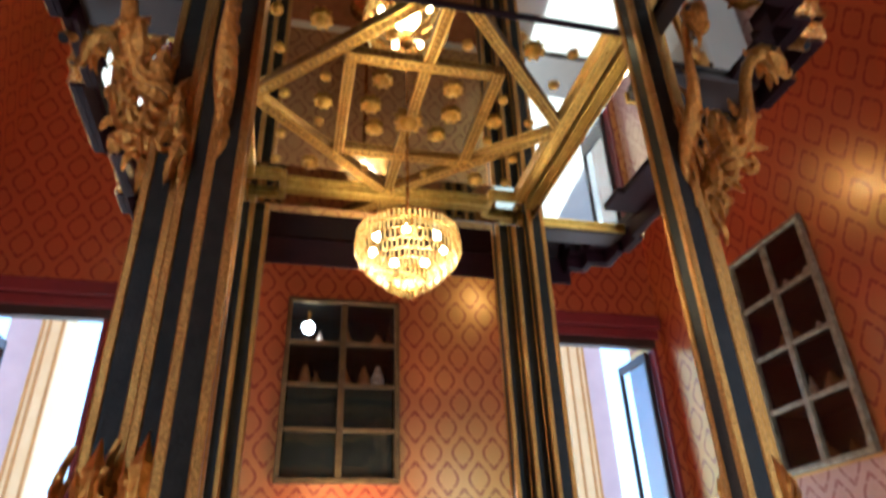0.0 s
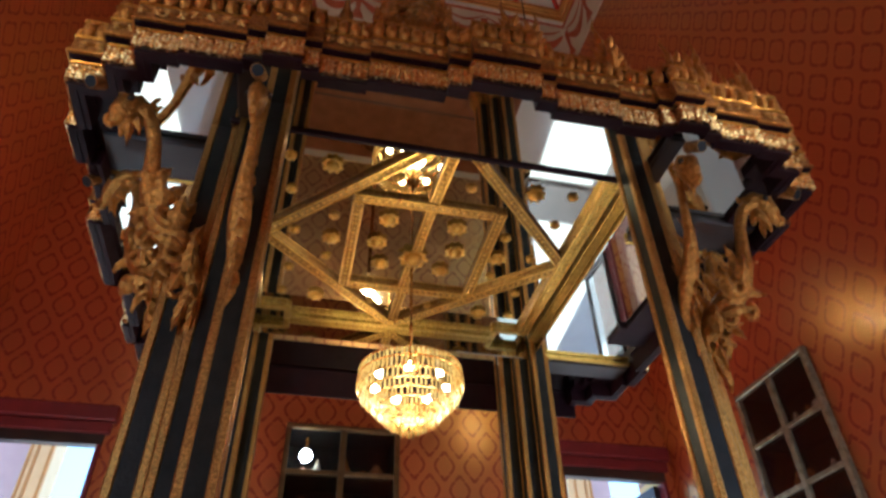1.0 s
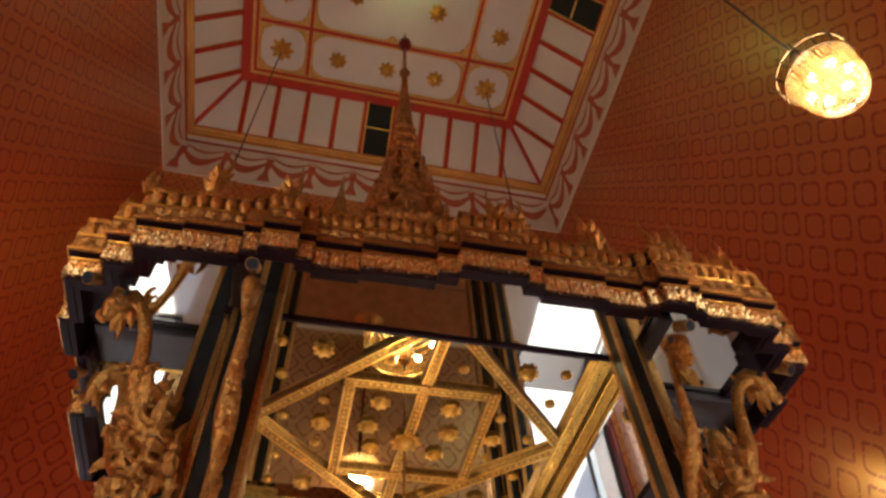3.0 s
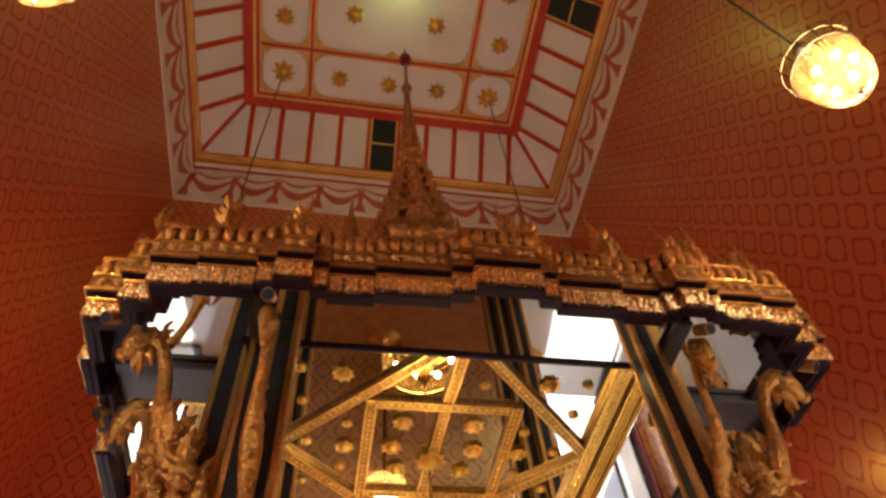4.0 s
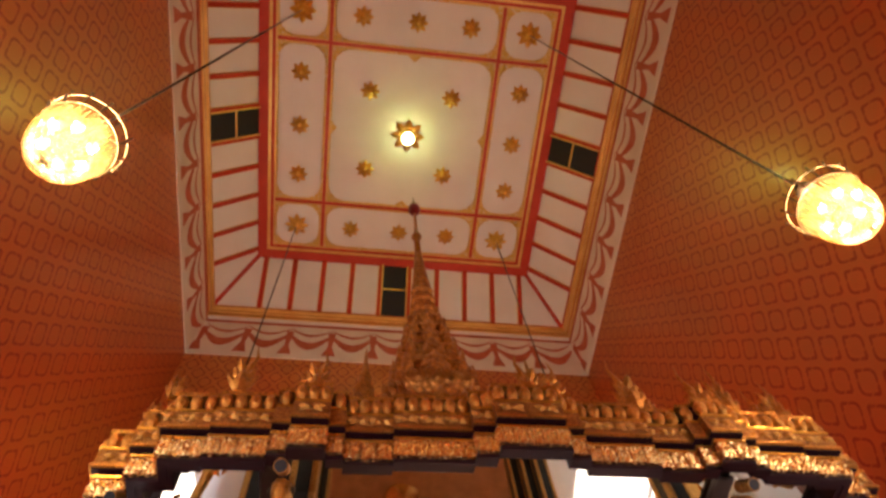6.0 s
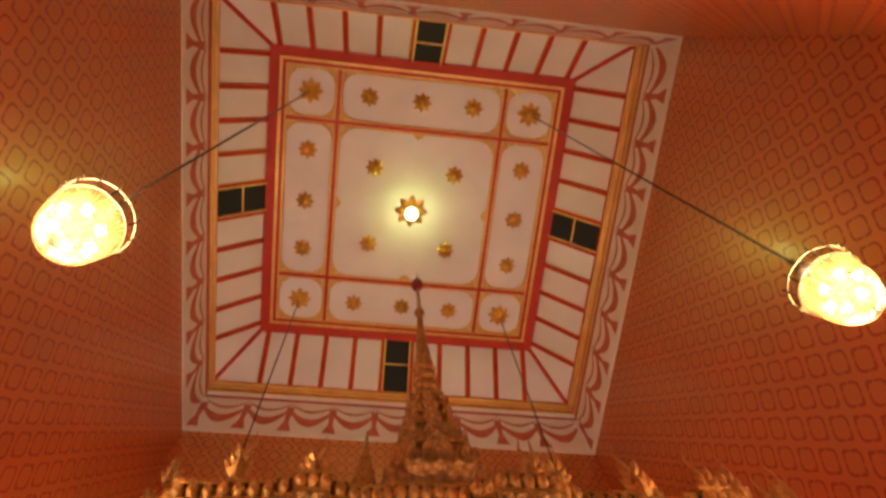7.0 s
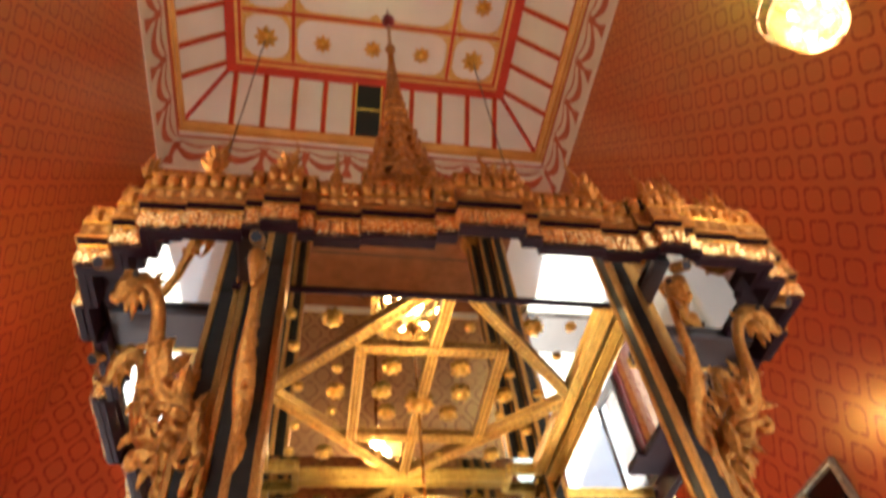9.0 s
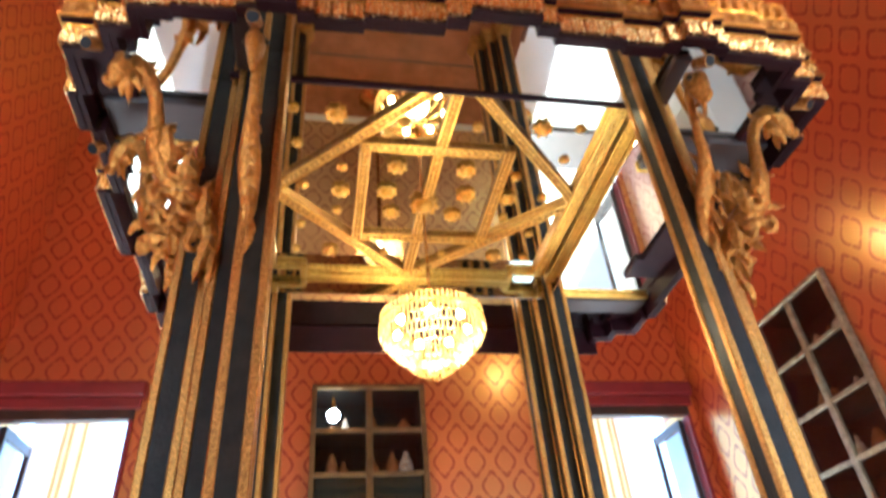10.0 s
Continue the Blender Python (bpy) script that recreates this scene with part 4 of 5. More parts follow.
part("lip", ring_prism(eave_plan(0.019), eave_plan(-0.05), ZE + 0.0712, ZE + 0.082), GOLD_FINE, canopy, "gilt lip")
part("lip", ring_prism(eave_plan(0.018), eave_plan(-0.05), ZE + 0.1405, ZE + 0.147), GOLD_BRIGHT, canopy, "gilt lip")
part("top_shadow_gap", ring_prism(eave_plan(-0.004), eave_plan(-0.06), ZE + 0.1475, ZE + 0.208), PLUM, canopy)
part("top_rail", ring_prism(eave_plan(0.014), eave_plan(-0.06), ZE + 0.2085, ZE + 0.226), GOLD, canopy, "carved gilt rail")


def along(outline, step, start=0.0):
    """Even places along a closed outline, with the way it faces."""
    n = len(outline)
    for i in range(n):
        p, q = Vector(outline[i]), Vector(outline[(i + 1) % n])
        d = q - p
        if d.length < step * 0.75:
            continue
        k = max(1, round(d.length / step))
        for j in range(k):
            c = p + d * ((j + 0.5) / k)
            nrm = Vector((d.y, -d.x)).normalized()
            if nrm.dot(c - Vector((OX, 0))) < 0:
                nrm = -nrm
            yield c, nrm


# petal cresting along the top and studs along the fascia
b = bmesh.new()
lathe(b, [(0.008, -0.030), (0.012, -0.024), (0.0190, -0.010), (0.0190, 0.010), (0.013, 0.022), (0.007, 0.030)], 8)
petal = None
for c, nrm in along(eave_plan(0.008), 0.037):
    if c.y > 0.3:
        continue
    m = Matrix.Translation((c.x + nrm.x * 0.002, c.y + nrm.y * 0.002, ZE + 0.178))
    if petal is None:
        petal = part("cresting_knob", b, GOLD_LIMB, canopy, smooth=True)
        petal.matrix_basis = m
    else:
        share(petal, m)


def facets(seed):
    """One block of gold glass: twelve small cut pieces, each tilted its own way; faces -y."""
    rnd = random.Random(seed)
    b = bmesh.new()
    xs, zs = [-0.0185 + 0.01233 * i for i in range(4)], [-0.0290 + 0.0145 * j for j in range(5)]
    base = [[b.verts.new((x, 0.001, z)) for z in zs] for x in xs]
    for i in range(3):
        for j in range(4):
            v = [base[i][j], base[i + 1][j], base[i + 1][j + 1], base[i][j + 1]]
            tip = b.verts.new(((xs[i] + xs[i + 1]) / 2 + rnd.uniform(-0.0035, 0.0035), -0.006 - rnd.uniform(0, 0.004), (zs[j] + zs[j + 1]) / 2 + rnd.uniform(-0.0035, 0.0035)))
            for k in range(4):
                b.faces.new((v[k], v[(k + 1) % 4], tip))
    return b


studs = []
for i, (c, nrm) in enumerate(p for p in along(eave_plan(0.0), 0.038) if p[0].y < 0.3):
    m = pose(c.x, c.y, ZE + 0.014, 0, 0, math.degrees(math.atan2(nrm.x, -nrm.y)))
    if i < 4:
        studs.append(part("mosaic_block", facets(i), GLASS_CHIP, canopy, "faceted gold mosaic block"))
        studs[i].matrix_basis = m
    else:
        share(studs[(i * 7) % 4], m)

# scrolled leaves in relief along the carved fascia
b = bmesh.new()
for sg in (-1, 1):
    leaf(b, (sg * 0.004, 0, 0), (sg * 0.036, -0.002, 0.006), 0.026, 0.006, 0.004, (0, -1, 0))
    leaf(b, (sg * 0.012, 0, -0.006), (sg * 0.032, -0.002, -0.016), 0.014, 0.005, 0.003, (0, -1, 0))
lathe(b, [(0.008, -0.001), (0.007, 0.004), (0.003, 0.007)], 8)
scrollwork = None
for c, nrm in along(eave_plan(0.0145), 0.078):
    if c.y > 0.3:
        continue
    m = pose(c.x, c.y, ZE + 0.111, 0, 0, math.degrees(math.atan2(nrm.x, -nrm.y)))
    if scrollwork is None:
        scrollwork = part("scrolled_leaf", b, GOLD_FINE, canopy, "gilt scrolled leaf")
        scrollwork.matrix_basis = m
    else:
        share(scrollwork, m)


# upright flame finials on the eave
def finial(x, y, z, h, lean):
    b = bmesh.new()
    tube(b, [(x, y, z), (x + lean * 0.10 * h, y, z + 0.25 * h), (x + lean * 0.02 * h, y, z + 0.52 * h), (x + lean * 0.10 * h, y, z + 0.78 * h), (x + lean * 0.06 * h, y, z + h)], [h * 0.075, h * 0.07, h * 0.04, h * 0.022, 0.0015], 8, 0.7)
    spike = part("finial", b, GOLD_FINE, canopy, "slender gilt flame finial")
    for sg in (-1, 1):
        for w, up, top in ((0.20, 0.05, 0.36), (0.15, 0.22, 0.52), (0.11, 0.42, 0.70)):
            part("flame", leaf(bmesh.new(), (x + sg * 0.03 * h, y, z + up * h), (x + sg * w * h, y - 0.004, z + top * h), 0.11 * h, 0.008, 0.006, (0, -1, 0)), GOLD_FINE, spike)
    part("flame", leaf(bmesh.new(), (x, y - 0.012, z), (x, y - 0.014, z + 0.42 * h), 0.16 * h, 0.010, 0.006, (0, -1, 0)), GOLD_FINE, spike)


for x, y, h, ln in FINIALS:
    finial(x, y - 0.018, ZE + 0.224, h + 0.02, ln)


# ---- brackets: rearing serpents between pillar and eave ----
def bracket(x0, y0, x1, y1, tall=0.88, slender=False):
    b = bmesh.new()
    d = Vector((x1 - x0, y1 - y0, 0))
    u = d.normalized()
    n = Vector((-u.y, u.x, 0))
    slim = min(0.85, d.length / 0.45) * (0.7 if slender else 1.0)

    def at(s, z):
        return (x0 + d.x * s * 0.86, y0 + d.y * s * 0.86, 2.862 - (2.87 - z) * tall)

    line = [at(-0.02, 2.20), at(0.06, 2.29), at(0.18, 2.36), at(0.32, 2.42), at(0.45, 2.48), at(0.54, 2.56), at(0.58, 2.65), at(0.62, 2.73), at(0.68, 2.79), at(0.76, 2.825), at(0.85, 2.83)]
    bulk = 0.62 if slender else 0.9
    tube(b, line, [bulk * r for r in (0.016, 0.028, 0.040, 0.045, 0.038, 0.028, 0.022, 0.020, 0.022, 0.028, 0.030)], 12, 0.75)
    body = part("bracket", b, GOLD_LIMB, canopy, "gilt carved serpent bracket", True)
    # head with open jaws, looking out and down from under the eave
    b = bmesh.new()
    tube(b, [at(0.74, 2.83), at(0.82, 2.845), at(0.89, 2.828), at(0.93, 2.785), at(0.94, 2.745), at(0.96, 2.73)], [0.026, 0.036, 0.038, 0.028, 0.016, 0.006], 10, 0.72)
    tube(b, [at(0.79, 2.80), at(0.84, 2.765), at(0.865, 2.73), at(0.86, 2.70)], [0.022, 0.018, 0.011, 0.004], 8, 0.65)
    head = part("head", b, GOLD_LIMB, body, "carved gilt serpent head", True)
    for sg in (-1, 1):
        b = bmesh.new()
        bmesh.ops.create_uvsphere(b, u_segments=8, v_segments=6, radius=0.010, matrix=Matrix.Translation(Vector(at(0.89, 2.832)) + n * (sg * 0.026)))
        part("eye", b, DARK_BRONZE, head, "dark eye", True)

    def flame(s0, z0, s1, z1, w, off=0.0):
        o = n * off
        part("flame", leaf(bmesh.new(), Vector(at(s0, z0)) + o, Vector(at(s1, z1)) + o * 1.3, w * slim, 0.016, 0.008, n if off >= 0 else -n), GOLD_LIMB, body)

    def scroll(s0, z0, size, turn, sgn, off=0.0):
        """A curled tendril in the bracket's plane."""
        k = 1.0 / d.length
        pts, rad = [], []
        for i in range(13):
            f = i / 12
            a = turn + sgn * f * 4.6
            r = size * (1 - 0.78 * f)
            pts.append(Vector(at(s0 + k * r * math.cos(a), z0 + r * math.sin(a))) + n * off)
            rad.append(0.005 + 0.011 * (1 - f) * size / 0.05)
        part("scroll", tube(bmesh.new(), pts, rad, 7), GOLD_LIMB, body, smooth=True)

    for s0, z0, s1, z1, w in ((0.76, 2.84, 0.66, 2.87, 0.03), (0.53, 2.57, 0.40, 2.66, 0.05),
                             (0.44, 2.50, 0.24, 2.62, 0.06), (0.30, 2.44, 0.14, 2.57, 0.055), (0.16, 2.38, 0.05, 2.50, 0.045), (0.47, 2.47, 0.66, 2.43, 0.05), (0.36, 2.41, 0.52, 2.33, 0.055),
                             (0.24, 2.36, 0.38, 2.26, 0.05), (0.14, 2.32, 0.22, 2.20, 0.045), (0.06, 2.27, 0.10, 2.12, 0.04), (0.0, 2.24, 0.01, 2.06, 0.035), (0.56, 2.60, 0.68, 2.56, 0.035),
                             (0.88, 2.84, 1.02, 2.868, 0.035), (0.80, 2.79, 0.72, 2.72, 0.035), (0.84, 2.76, 0.78, 2.66, 0.03)):
        flame(s0, z0, s0 + (s1 - s0) * 0.78, z0 + (z1 - z0) * 0.85, w)
    for sg in () if slender else (-1, 1):
        for s0, z0, s1, z1, w in ((0.42, 2.47, 0.50, 2.58, 0.05), (0.30, 2.40, 0.28, 2.53, 0.055), (0.20, 2.35, 0.42, 2.36, 0.05), (0.12, 2.28, 0.14, 2.40, 0.045), (0.05, 2.25, 0.10, 2.15, 0.04)):
            flame(s0, z0, s1, z1, w, sg * 0.030)
        scroll(0.36, 2.45, 0.042, 3.6, 1, sg * 0.034)
        scroll(0.22, 2.33, 0.036, 1.2, -1, sg * 0.028)
    if not slender:
        scroll(0.42, 2.37, 0.036, 1.2, -1)
        scroll(0.14, 2.24, 0.030, 1.4, -1)
    scroll(0.955, 2.755, 0.024, 4.4, 1)
    tip = Vector((x1, y1, 2.868))
    b = bmesh.new()
    aim = (u * 0.35 + Vector((0, -0.55, -0.75))).normalized()
    # a black-ended rod fills the tube, its colour giving the shaded bore
    for r, mt in ((0.019, 0), (0.0165, 1)):
        tube(b, [tip - aim * 0.035, tip + aim * (0.026 if mt == 0 else 0.0268)], [r, r], 12, 1.0, mt)
    part("socket", b, [GOLD_DEEP, BLACK], canopy, "gilt tube with a dark bore")


for sx in (-1, 1):
    for sy in (-1, 1):
        cx, cy = 0.02 + sx * PX, sy * PY
        bracket(cx - sx * 0.045, cy + sy * 0.09, 0.05 + sx * 0.632, sy * 0.885, 0.85, True)
        if sy > 0:
            continue
        bracket(cx + sx * 0.03, cy + sy * 0.03, 0.045 + sx * 1.04, sy * 0.765)
        bracket(cx + sx * 0.09, cy - sy * 0.06, 0.02 + sx * 1.09, sy * 0.38)

# ---- roof and spire ----
SPX = -0.02                 # the spire's axis
LEAFLET = None


def antefixes(tier, half, z, step, tall):
    """A row of upright flame leaves along the front and sides of a roof tier."""
    global LEAFLET
    count = max(2, round(2 * half * 0.72 / step))
    for nx, ny in ((0, -1), (-1, 0), (1, 0)):
        for i in range(count):
            u = (-0.72 + 1.44 * (i + 0.5) / count) * half
            x, y = (u, ny * half) if nx == 0 else (nx * half, u)
            k = tall * (1.35 if abs(i + 0.5 - count / 2) < 0.8 else 1.0)
            m = pose(x, y, z, 0, 0, math.degrees(math.atan2(nx, -ny))) @ Matrix.Scale(k, 4)
            if LEAFLET is None:
                b = bmesh.new()
                leaf(b, (0, 0, 0), (0, -0.10, 1.0), 0.5, 0.14, 0.12, (0, -1, 0))
                for sg in (-1, 1):
                    leaf(b, (sg * 0.12, 0, 0), (sg * 0.42, -0.12, 0.62), 0.32, 0.10, 0.08, (0, -1, 0))
                LEAFLET = part("antefix", b, GOLD_FAR, tier)
                LEAFLET.matrix_basis = m
            else:
                share(LEAFLET, m, tier)


for h0, h1, z0, z1 in ((0.86, 0.80, 3.125, 3.22), (0.74, 0.58, 3.22, 3.42), (0.52, 0.42, 3.42, 3.66), (0.38, 0.31, 3.66, 3.95), (0.275, 0.24, 3.95, 4.25)):
    b = bmesh.new()
    h = z1 - z0
    lathe(b, [(h0, z0), (h0, z0 + 0.03), (h0 * 0.95, z0 + 0.05), (h0 * 0.80, z0 + h * 0.35), (h1 * 0.86, z1 - h * 0.3), (h1, z1 - 0.03), (h1 * 1.06, z1 - 0.02), (h1 * 1.06, z1 - 0.002)], square=True)
    tier = part("roof_tier", b, GOLD_FAR, canopy, "carved gilt roof tier")
    tier.location.x = SPX
    antefixes(tier, h0 * 0.97, z0 + 0.03, 0.085, 0.105)
    antefixes(tier, h1 * 1.03, z1 - 0.03, 0.085, 0.085)
SPIRE = [(0.215, 4.25, 4.50), (0.178, 4.50, 4.70), (0.146, 4.70, 4.86), (0.122, 4.86, 5.00), (0.108, 5.00, 5.14), (0.096, 5.14, 5.28), (0.086, 5.28, 5.42), (0.077, 5.42, 5.56)]
for r, z0, z1 in SPIRE:
    b = bmesh.new()
    h = z1 - z0
    lathe(b, [(r, z0), (r * 1.03, z0 + h * 0.12), (r * 0.94, z0 + h * 0.2), (r * 0.70, z0 + h * 0.5), (r * 0.72, z0 + h * 0.8), (r * 0.94, z0 + h * 0.88), (r * 0.94, z0 + h * 0.998)], square=True)
    t = part("spire_tier", b, GOLD_FAR, canopy, "carved gilt spire tier")
    t.location.x = SPX
    if r > 0.15:
        antefixes(t, r * 0.98, z0 + 0.01, 0.07, 0.09)
    if r > 0.10:
        b = bmesh.new()
        for k in range(4):
            a = k * math.pi / 2
            ca, sa = math.cos(a), math.sin(a)
            leaf(b, (ca * r * 1.03, sa * r * 1.03, z0 + 0.01), (ca * r * 1.04, sa * r * 1.04, z0 + h * 1.12), r * 0.75, 0.02, 0.01, (ca, sa, 0.1))
            for sg in (-1, 1):
                c2, s2 = math.cos(a + sg * 0.62), math.sin(a + sg * 0.62)
                leaf(b, (c2 * r * 1.12, s2 * r * 1.12, z0 + 0.01), (c2 * r * 1.22, s2 * r * 1.22, z0 + h * 1.02), r * 0.4, 0.015, 0.01, (c2, s2, 0.1))
        part("gable_leaf", b, GOLD_FAR, t)
b = bmesh.new()
prof = []
z, r = 5.56, 0.068
while z < 6.30:
    prof += [(r, z), (r * 1.12, z + 0.02), (r * 1.10, z + 0.045), (r * 0.86, z + 0.06)]
    z += 0.075
    r *= 0.905
lathe(b, prof, 14)
part("ringed_spire", b, GOLD_FAR, canopy, "ringed gilt spire", True).location.x = SPX
b = bmesh.new()
lathe(b, [(0.026, 6.30), (0.022, 6.5), (0.030, 6.56), (0.044, 6.60), (0.030, 6.65), (0.016, 6.70), (0.012, 7.15)], 12)
part("needle", b, GOLD, canopy, "", True).location.x = SPX
b = bmesh.new()
lathe(b, [(0.012, 7.14), (0.040, 7.19), (0.056, 7.25), (0.050, 7.31), (0.026, 7.38), (0.008, 7.48), (0.003, 7.60)], 14)
part("bud", b, RED_WOOD, canopy, "dark red bud", True).location.x = SPX

# small spirelets on the roof's corners
b = bmesh.new()
lathe(b, [(0.07, 0.0), (0.075, 0.04), (0.05, 0.07), (0.058, 0.10), (0.038, 0.15), (0.044, 0.18), (0.026, 0.24), (0.03, 0.27), (0.014, 0.34), (0.004, 0.50)], 10)
spirelet = part("spirelet", b, GOLD, canopy, "small gilt spirelet", True)
spirelet.location = (0.38, -0.40, 3.70)
for x, y in ((-0.38, -0.40), (0.38, 0.40), (-0.38, 0.40)):
    share(spirelet, Matrix.Translation((x, y, 3.70)))

# ---- throne platform under the canopy ----
for h0, z0, z1, mt in ((1.02, 0.0, 0.16, GOLD), (0.94, 0.16, 0.28, GOLD), (0.88, 0.28, 0.62, GOLD), (0.92, 0.62, 0.76, BROWN_WOOD), (0.88, 0.76, BASE, BROWN_WOOD)):
    b = bmesh.new()
    h = z1 - z0
    lathe(b, [(h0, z0), (h0, z0 + h * 0.3), (h0 * 0.97, z0 + h * 0.36), (h0 * 0.97, z0 + h * 0.8), (h0, z0 + h * 0.86), (h0, z1 - 0.001)], square=True)
    part("platform_tier", b, mt, canopy, "carved gilt platform tier")
part("platform_top", boxed(-0.84, 0.84, -0.84, 0.84, BASE, BASE + 0.025, 0.006), CARPET, canopy, "brown carpeted platform top")


# ---- chandeliers ----
def prisms(b, r, z, n, length, wide, seed, lean=0.0):
    """A ring of hanging cut drops."""
    rnd = random.Random(seed)
    for k in range(n):
        a = 2 * math.pi * (k + rnd.uniform(-0.15, 0.15)) / n
        ca, sa = math.cos(a), math.sin(a)
        w = wide * rnd.uniform(0.85, 1.1)
        ll = length * rnd.uniform(0.92, 1.06)
        c = Vector((ca * r, sa * r, z))
        t = Vector((-sa, ca, 0)) * (w / 2)
        o = Vector((ca, sa, 0)) * (w / 2)
        down = Vector((-ca * lean, -sa * lean, -ll))
        top = [b.verts.new(c + v * 0.7) for v in (t, o, -t, -o)]
        mid = [b.verts.new(c + down * 0.72 + v) for v in (t, o, -t, -o)]
        end = b.verts.new(c + down)
        b.faces.new(top[::-1])
        for i in range(4):
            j = (i + 1) % 4
            b.faces.new((top[i], top[j], mid[j], mid[i]))
            b.faces.new((mid[i], mid[j], end))


inner = empty("crystal_chandelier", (0, 0.045, 0.022), "lit tiered crystal chandelier on a thin rod under the mirror", "chandelier")
b = bmesh.new()
tube(b, [(0, 0, ZS - 0.03), (0, 0, 2.56)], [0.006, 0.006], 8)
lathe(b, [(0.02, 2.53), (0.045, 2.545), (0.022, 2.57), (0.034, 2.595), (0.012, 2.62)], 12)
part("rod", b, BRASS, inner, "", True)
for i, (r, z, n, ll, w) in enumerate(((0.180, 2.522, 66, 0.070, 0.011), (0.184, 2.487, 66, 0.050, 0.010), (0.172, 2.455, 60, 0.045, 0.010), (0.153, 2.427, 54, 0.042, 0.009),
                                      (0.132, 2.402, 48, 0.038, 0.009), (0.108, 2.379, 40, 0.038, 0.009), (0.083, 2.358, 30, 0.036, 0.009), (0.058, 2.337, 22, 0.034, 0.009), (0.032, 2.318, 13, 0.034, 0.009))):
    b = bmesh.new()
    prisms(b, r, z, n, ll, w, i)
    tier = tagged(part("crystal_tier", b, CRYSTAL, inner, "ring of cut crystal drops"), kind="stuff")
    b = bmesh.new()
    pts = [(r * math.cos(2 * math.pi * k / 28), r * math.sin(2 * math.pi * k / 28), z + 0.003) for k in range(29)]
    tube(b, pts, [0.0035] * 29, 5)
    part("hoop", b, BRASS, tier)
b = bmesh.new()
bmesh.ops.create_uvsphere(b, u_segments=10, v_segments=8, radius=0.015)
bulb = part("bulb", b, BULB, inner, "lit bulb", True)
bulb.location = (0.13, 0, 2.475)
for k in range(1, 7):
    a = 2 * math.pi * k / 7
    share(bulb, Matrix.Translation((0.13 * math.cos(a), 0.13 * math.sin(a), 2.475)))


def hanging(x, y, up):
    ob = empty("hanging_chandelier", (x, y, 0), "lit round crystal basket chandelier hanging on a long rod", "chandelier", "hanging chandeliers")
    b = bmesh.new()
    tube(b, [(0, 0, ZC - 0.05 - up), (0, 0, 3.90)], [0.007, 0.007], 8)
    lathe(b, [(0.012, 3.89), (0.04, 3.90), (0.024, 3.94), (0.012, 3.97)], 10)
    part("rod", b, DARK_BRONZE, ob, "", True)
    k0 = 0.615               # size against the full-width pattern
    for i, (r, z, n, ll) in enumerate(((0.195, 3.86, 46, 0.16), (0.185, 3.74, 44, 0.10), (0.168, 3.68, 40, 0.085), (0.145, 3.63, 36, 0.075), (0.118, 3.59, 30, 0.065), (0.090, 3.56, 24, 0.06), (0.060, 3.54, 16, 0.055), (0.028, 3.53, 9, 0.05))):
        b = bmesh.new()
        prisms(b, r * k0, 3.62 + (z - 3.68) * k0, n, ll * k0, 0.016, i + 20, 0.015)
        tagged(part("crystal_tier", b, DIMMED_CRYSTAL, ob, "ring of cut crystal drops"), kind="stuff")
    # openwork crown of gilt arches round the rim
    b = bmesh.new()
    for r, z in ((0.21, 3.87), (0.225, 3.97)):
        tube(b, [(r * math.cos(2 * math.pi * k / 28), r * math.sin(2 * math.pi * k / 28), z) for k in range(29)], [0.006] * 29, 5)
    for k in range(14):
        a = 2 * math.pi * k / 14
        ca, sa = math.cos(a), math.sin(a)
        tube(b, [(0.21 * ca, 0.21 * sa, 3.87), (0.235 * ca, 0.235 * sa, 3.93), (0.225 * ca, 0.225 * sa, 3.97), (0.24 * ca, 0.24 * sa, 4.0)], [0.006, 0.008, 0.005, 0.009], 6)
        if k % 2 == 0:
            tube(b, [(0.21 * ca, 0.21 * sa, 3.87), (0.12 * ca, 0.12 * sa, 3.97), (0.015 * ca, 0.015 * sa, 4.06)], [0.004, 0.004, 0.004], 5)
    bmesh.ops.transform(b, matrix=Matrix.Translation((0, 0, 3.62)) @ Matrix.Scale(k0, 4) @ Matrix.Translation((0, 0, -3.68)), verts=b.verts)
    part("crown", b, CAB_FRAME, ob, "openwork gilt crown")
    b = bmesh.new()
    bmesh.ops.create_uvsphere(b, u_segments=10, v_segments=8, radius=0.018)
    one = part("bulb", b, BULB, ob, "lit bulb", True)
    one.location = (0.075, 0, 3.67)
    for k in range(1, 6):
        a = 2 * math.pi * k / 6
        share(one, Matrix.Translation((0.075 * math.cos(a), 0.075 * math.sin(a), 3.67)))
    return ob


first = hanging(*HANG[0], 0.0)
second = hanging(*HANG[1], LIFT[1])
second.location.z = LIFT[1]
third = hanging(*HANG[2], LIFT[2])
third.location.z = LIFT[2]
copy_thing(third, Matrix.Translation((*HANG[3], LIFT[3])))


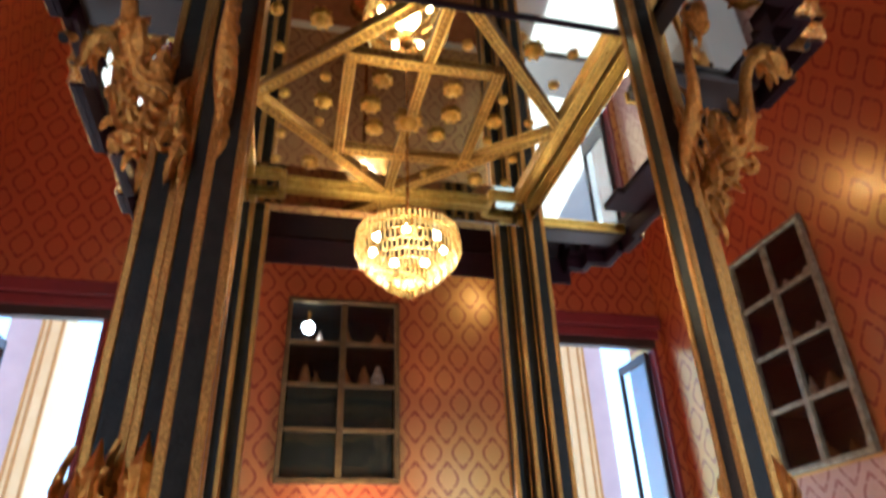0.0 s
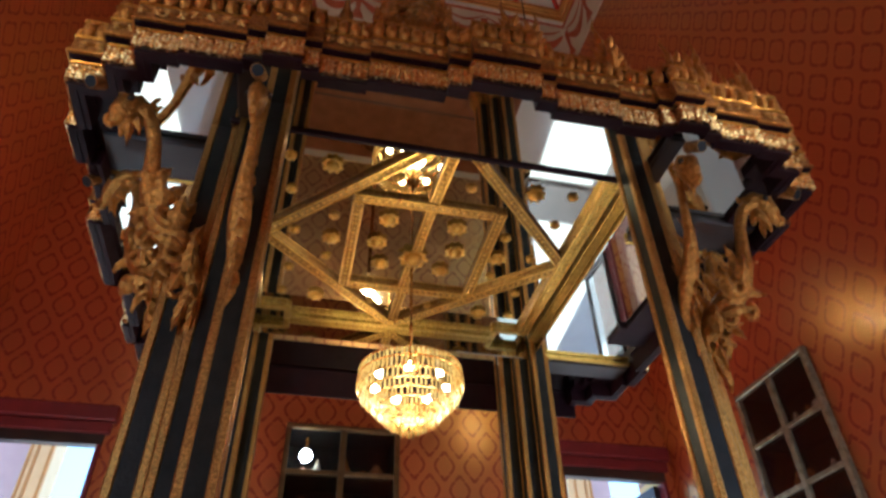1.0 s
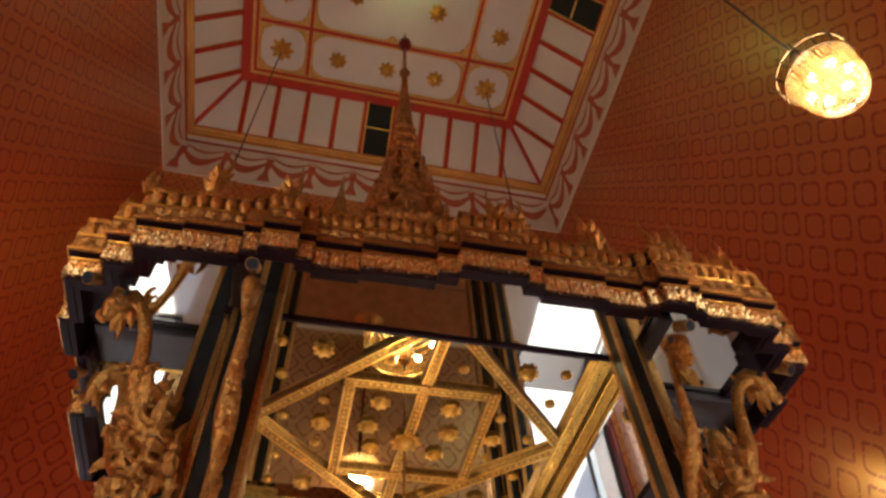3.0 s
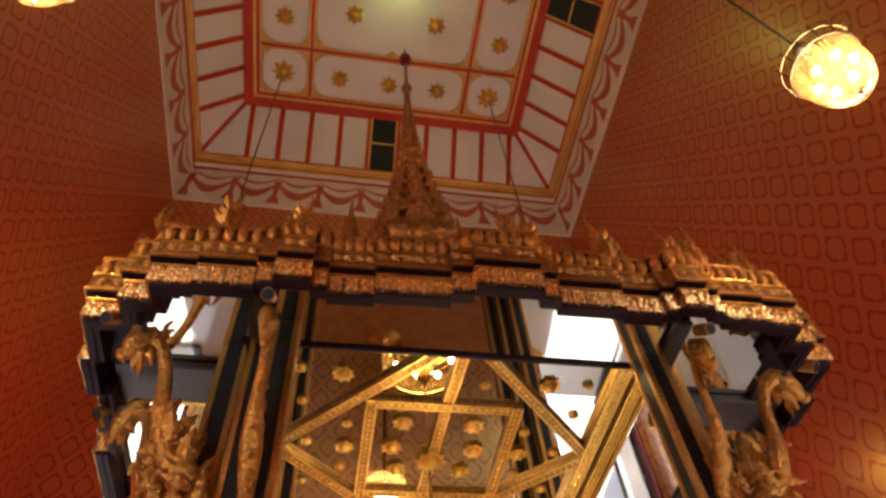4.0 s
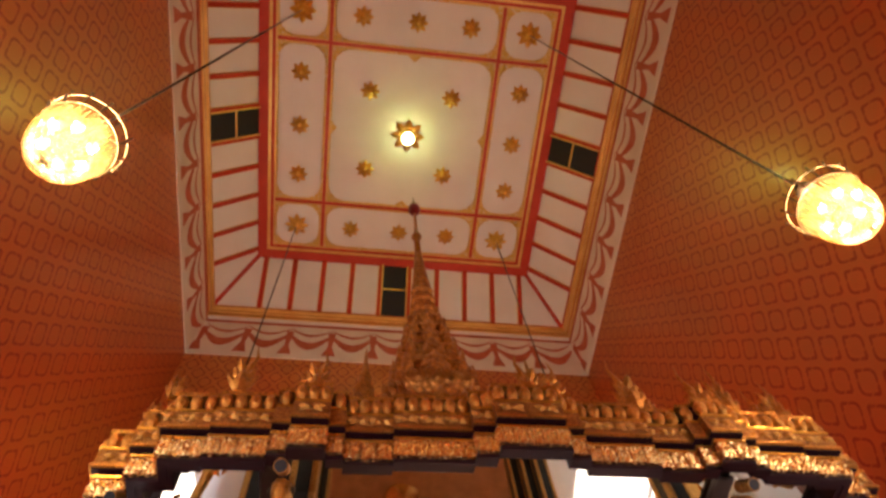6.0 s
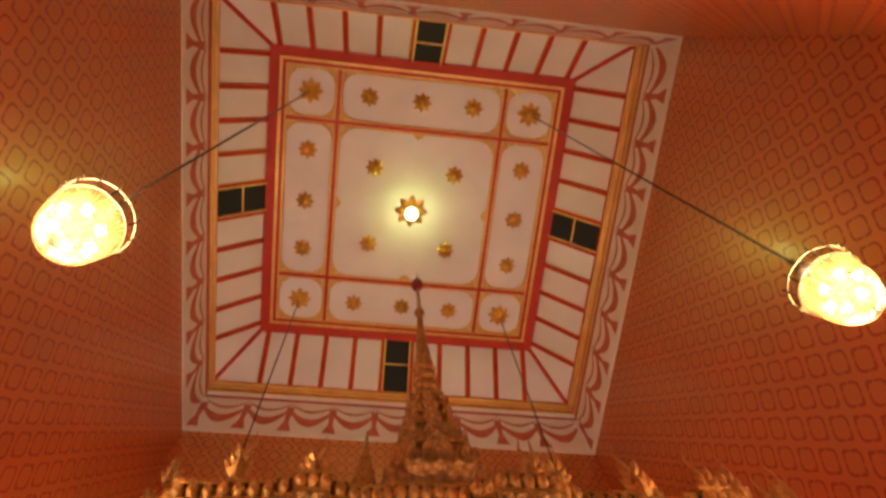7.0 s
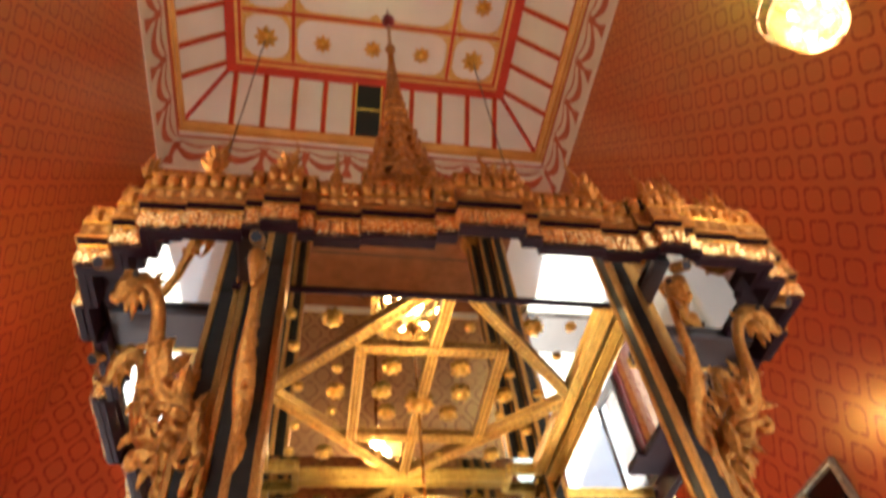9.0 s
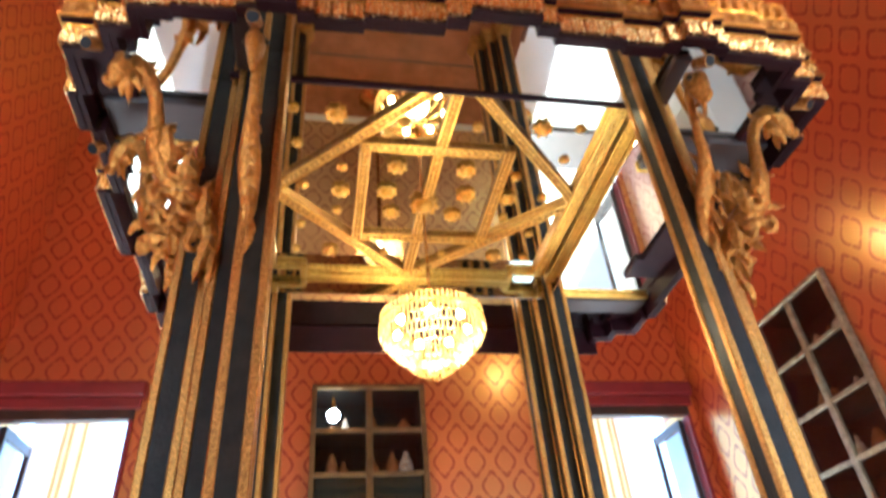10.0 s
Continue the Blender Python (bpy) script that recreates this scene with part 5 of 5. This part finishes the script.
# ---- standing crystal lamps by the north wall ----
def standing_lamp(x, y, z, k, n):
    ob = empty("standing_lamp", (x, y, 0), "lit crystal lamp on a slim gilt stand", "lamp", "standing lamps")
    b = bmesh.new()
    lathe(b, [(0.16, 0.0), (0.16, 0.03), (0.05, 0.07), (0.022, 0.14), (0.03, 0.5), (0.016, 0.6), (0.016, z - 0.02), (0.05, z), (0.02, z + 0.03)], 14)
    part("stand", b, BRASS, ob, "", True)
    for i, (r, dz, m, ll) in enumerate(((0.17, 0.13, 36, 0.09), (0.15, 0.06, 32, 0.07), (0.11, 0.02, 24, 0.06))):
        b = bmesh.new()
        prisms(b, r * k, z + dz * k, m, ll * k, 0.014, 50 + i)
        tagged(part("crystal_tier", b, CRYSTAL, ob, "ring of cut crystal drops"), kind="stuff")
    for j in range(n):
        a = 2 * math.pi * j / n + 0.4
        b = bmesh.new()
        bmesh.ops.create_uvsphere(b, u_segments=10, v_segments=8, radius=0.022)
        o = part("bulb", b, BULB, ob, "lit bulb", True)
        o.location = (0.09 * k * math.cos(a), 0.09 * k * math.sin(a), z + 0.10)


standing_lamp(0.04, 2.15, 1.70, 1.0, 3)
standing_lamp(1.42, 2.28, 1.42, 0.55, 2)

# ---- seen only in the mirrors: a louvred white cooler by the east wall ----
cool = empty("air_conditioner", (2.28, 1.0, 0), "white floor-standing air conditioner with a louvred grille", "air conditioner")
part("body", boxed(-0.17, 0.17, -0.30, 0.30, 0.0, 1.72, 0.02), WHITE_METAL, cool)
for k in range(14):
    part("louvre", boxed(-0.195, -0.172, -0.25, 0.25, 1.10 + k * 0.036, 1.122 + k * 0.036, 0.003), WHITE_METAL, cool)

# ---- outside the doors ----
ground = finish("ground", boxed(-600, 600, -600, 600, -0.30, -0.205), PAVING)
tagged(ground, "pale paved ground outside the hall", "ground", kind="structure")
for s, px, wide, deep in ((-1, -3.24, 0.27, 0.34), (1, 3.50, 0.34, 0.27)):
    ob = empty("gate_pier", (px, 6.0, -0.205), "lilac plastered pier with a cream and ochre pilaster", "pier", "piers outside the doors")
    part("wall_face", boxed(min(0.0, s * deep), max(0.0, s * deep), 0, 0.35, 0, 7.2, 0.01), PLASTER, ob)
    part("pilaster", boxed(min(-s * wide, -s * 0.004), max(-s * wide, -s * 0.004), -0.05, 0.35, 0, 7.2, 0.01), PILASTER, ob, "cream pilaster")
    for o in (0.03, 0.10, 0.24):
        part("ochre_line", boxed(-s * o - 0.016, -s * o + 0.016, -0.062, -0.051, 0.1, 7.1, 0.003), OCHRE, ob, "ochre raised line")
for s in (-1, 1):
    x0, x1 = sorted((s * 1.60, s * 2.41))
    tagged(finish("threshold", boxed(x0, x1, 2.36, 2.90, 0.001, 0.05, 0.006), DARK_WOOD), "dark wooden threshold of an open doorway", "threshold", "door thresholds", "structure")
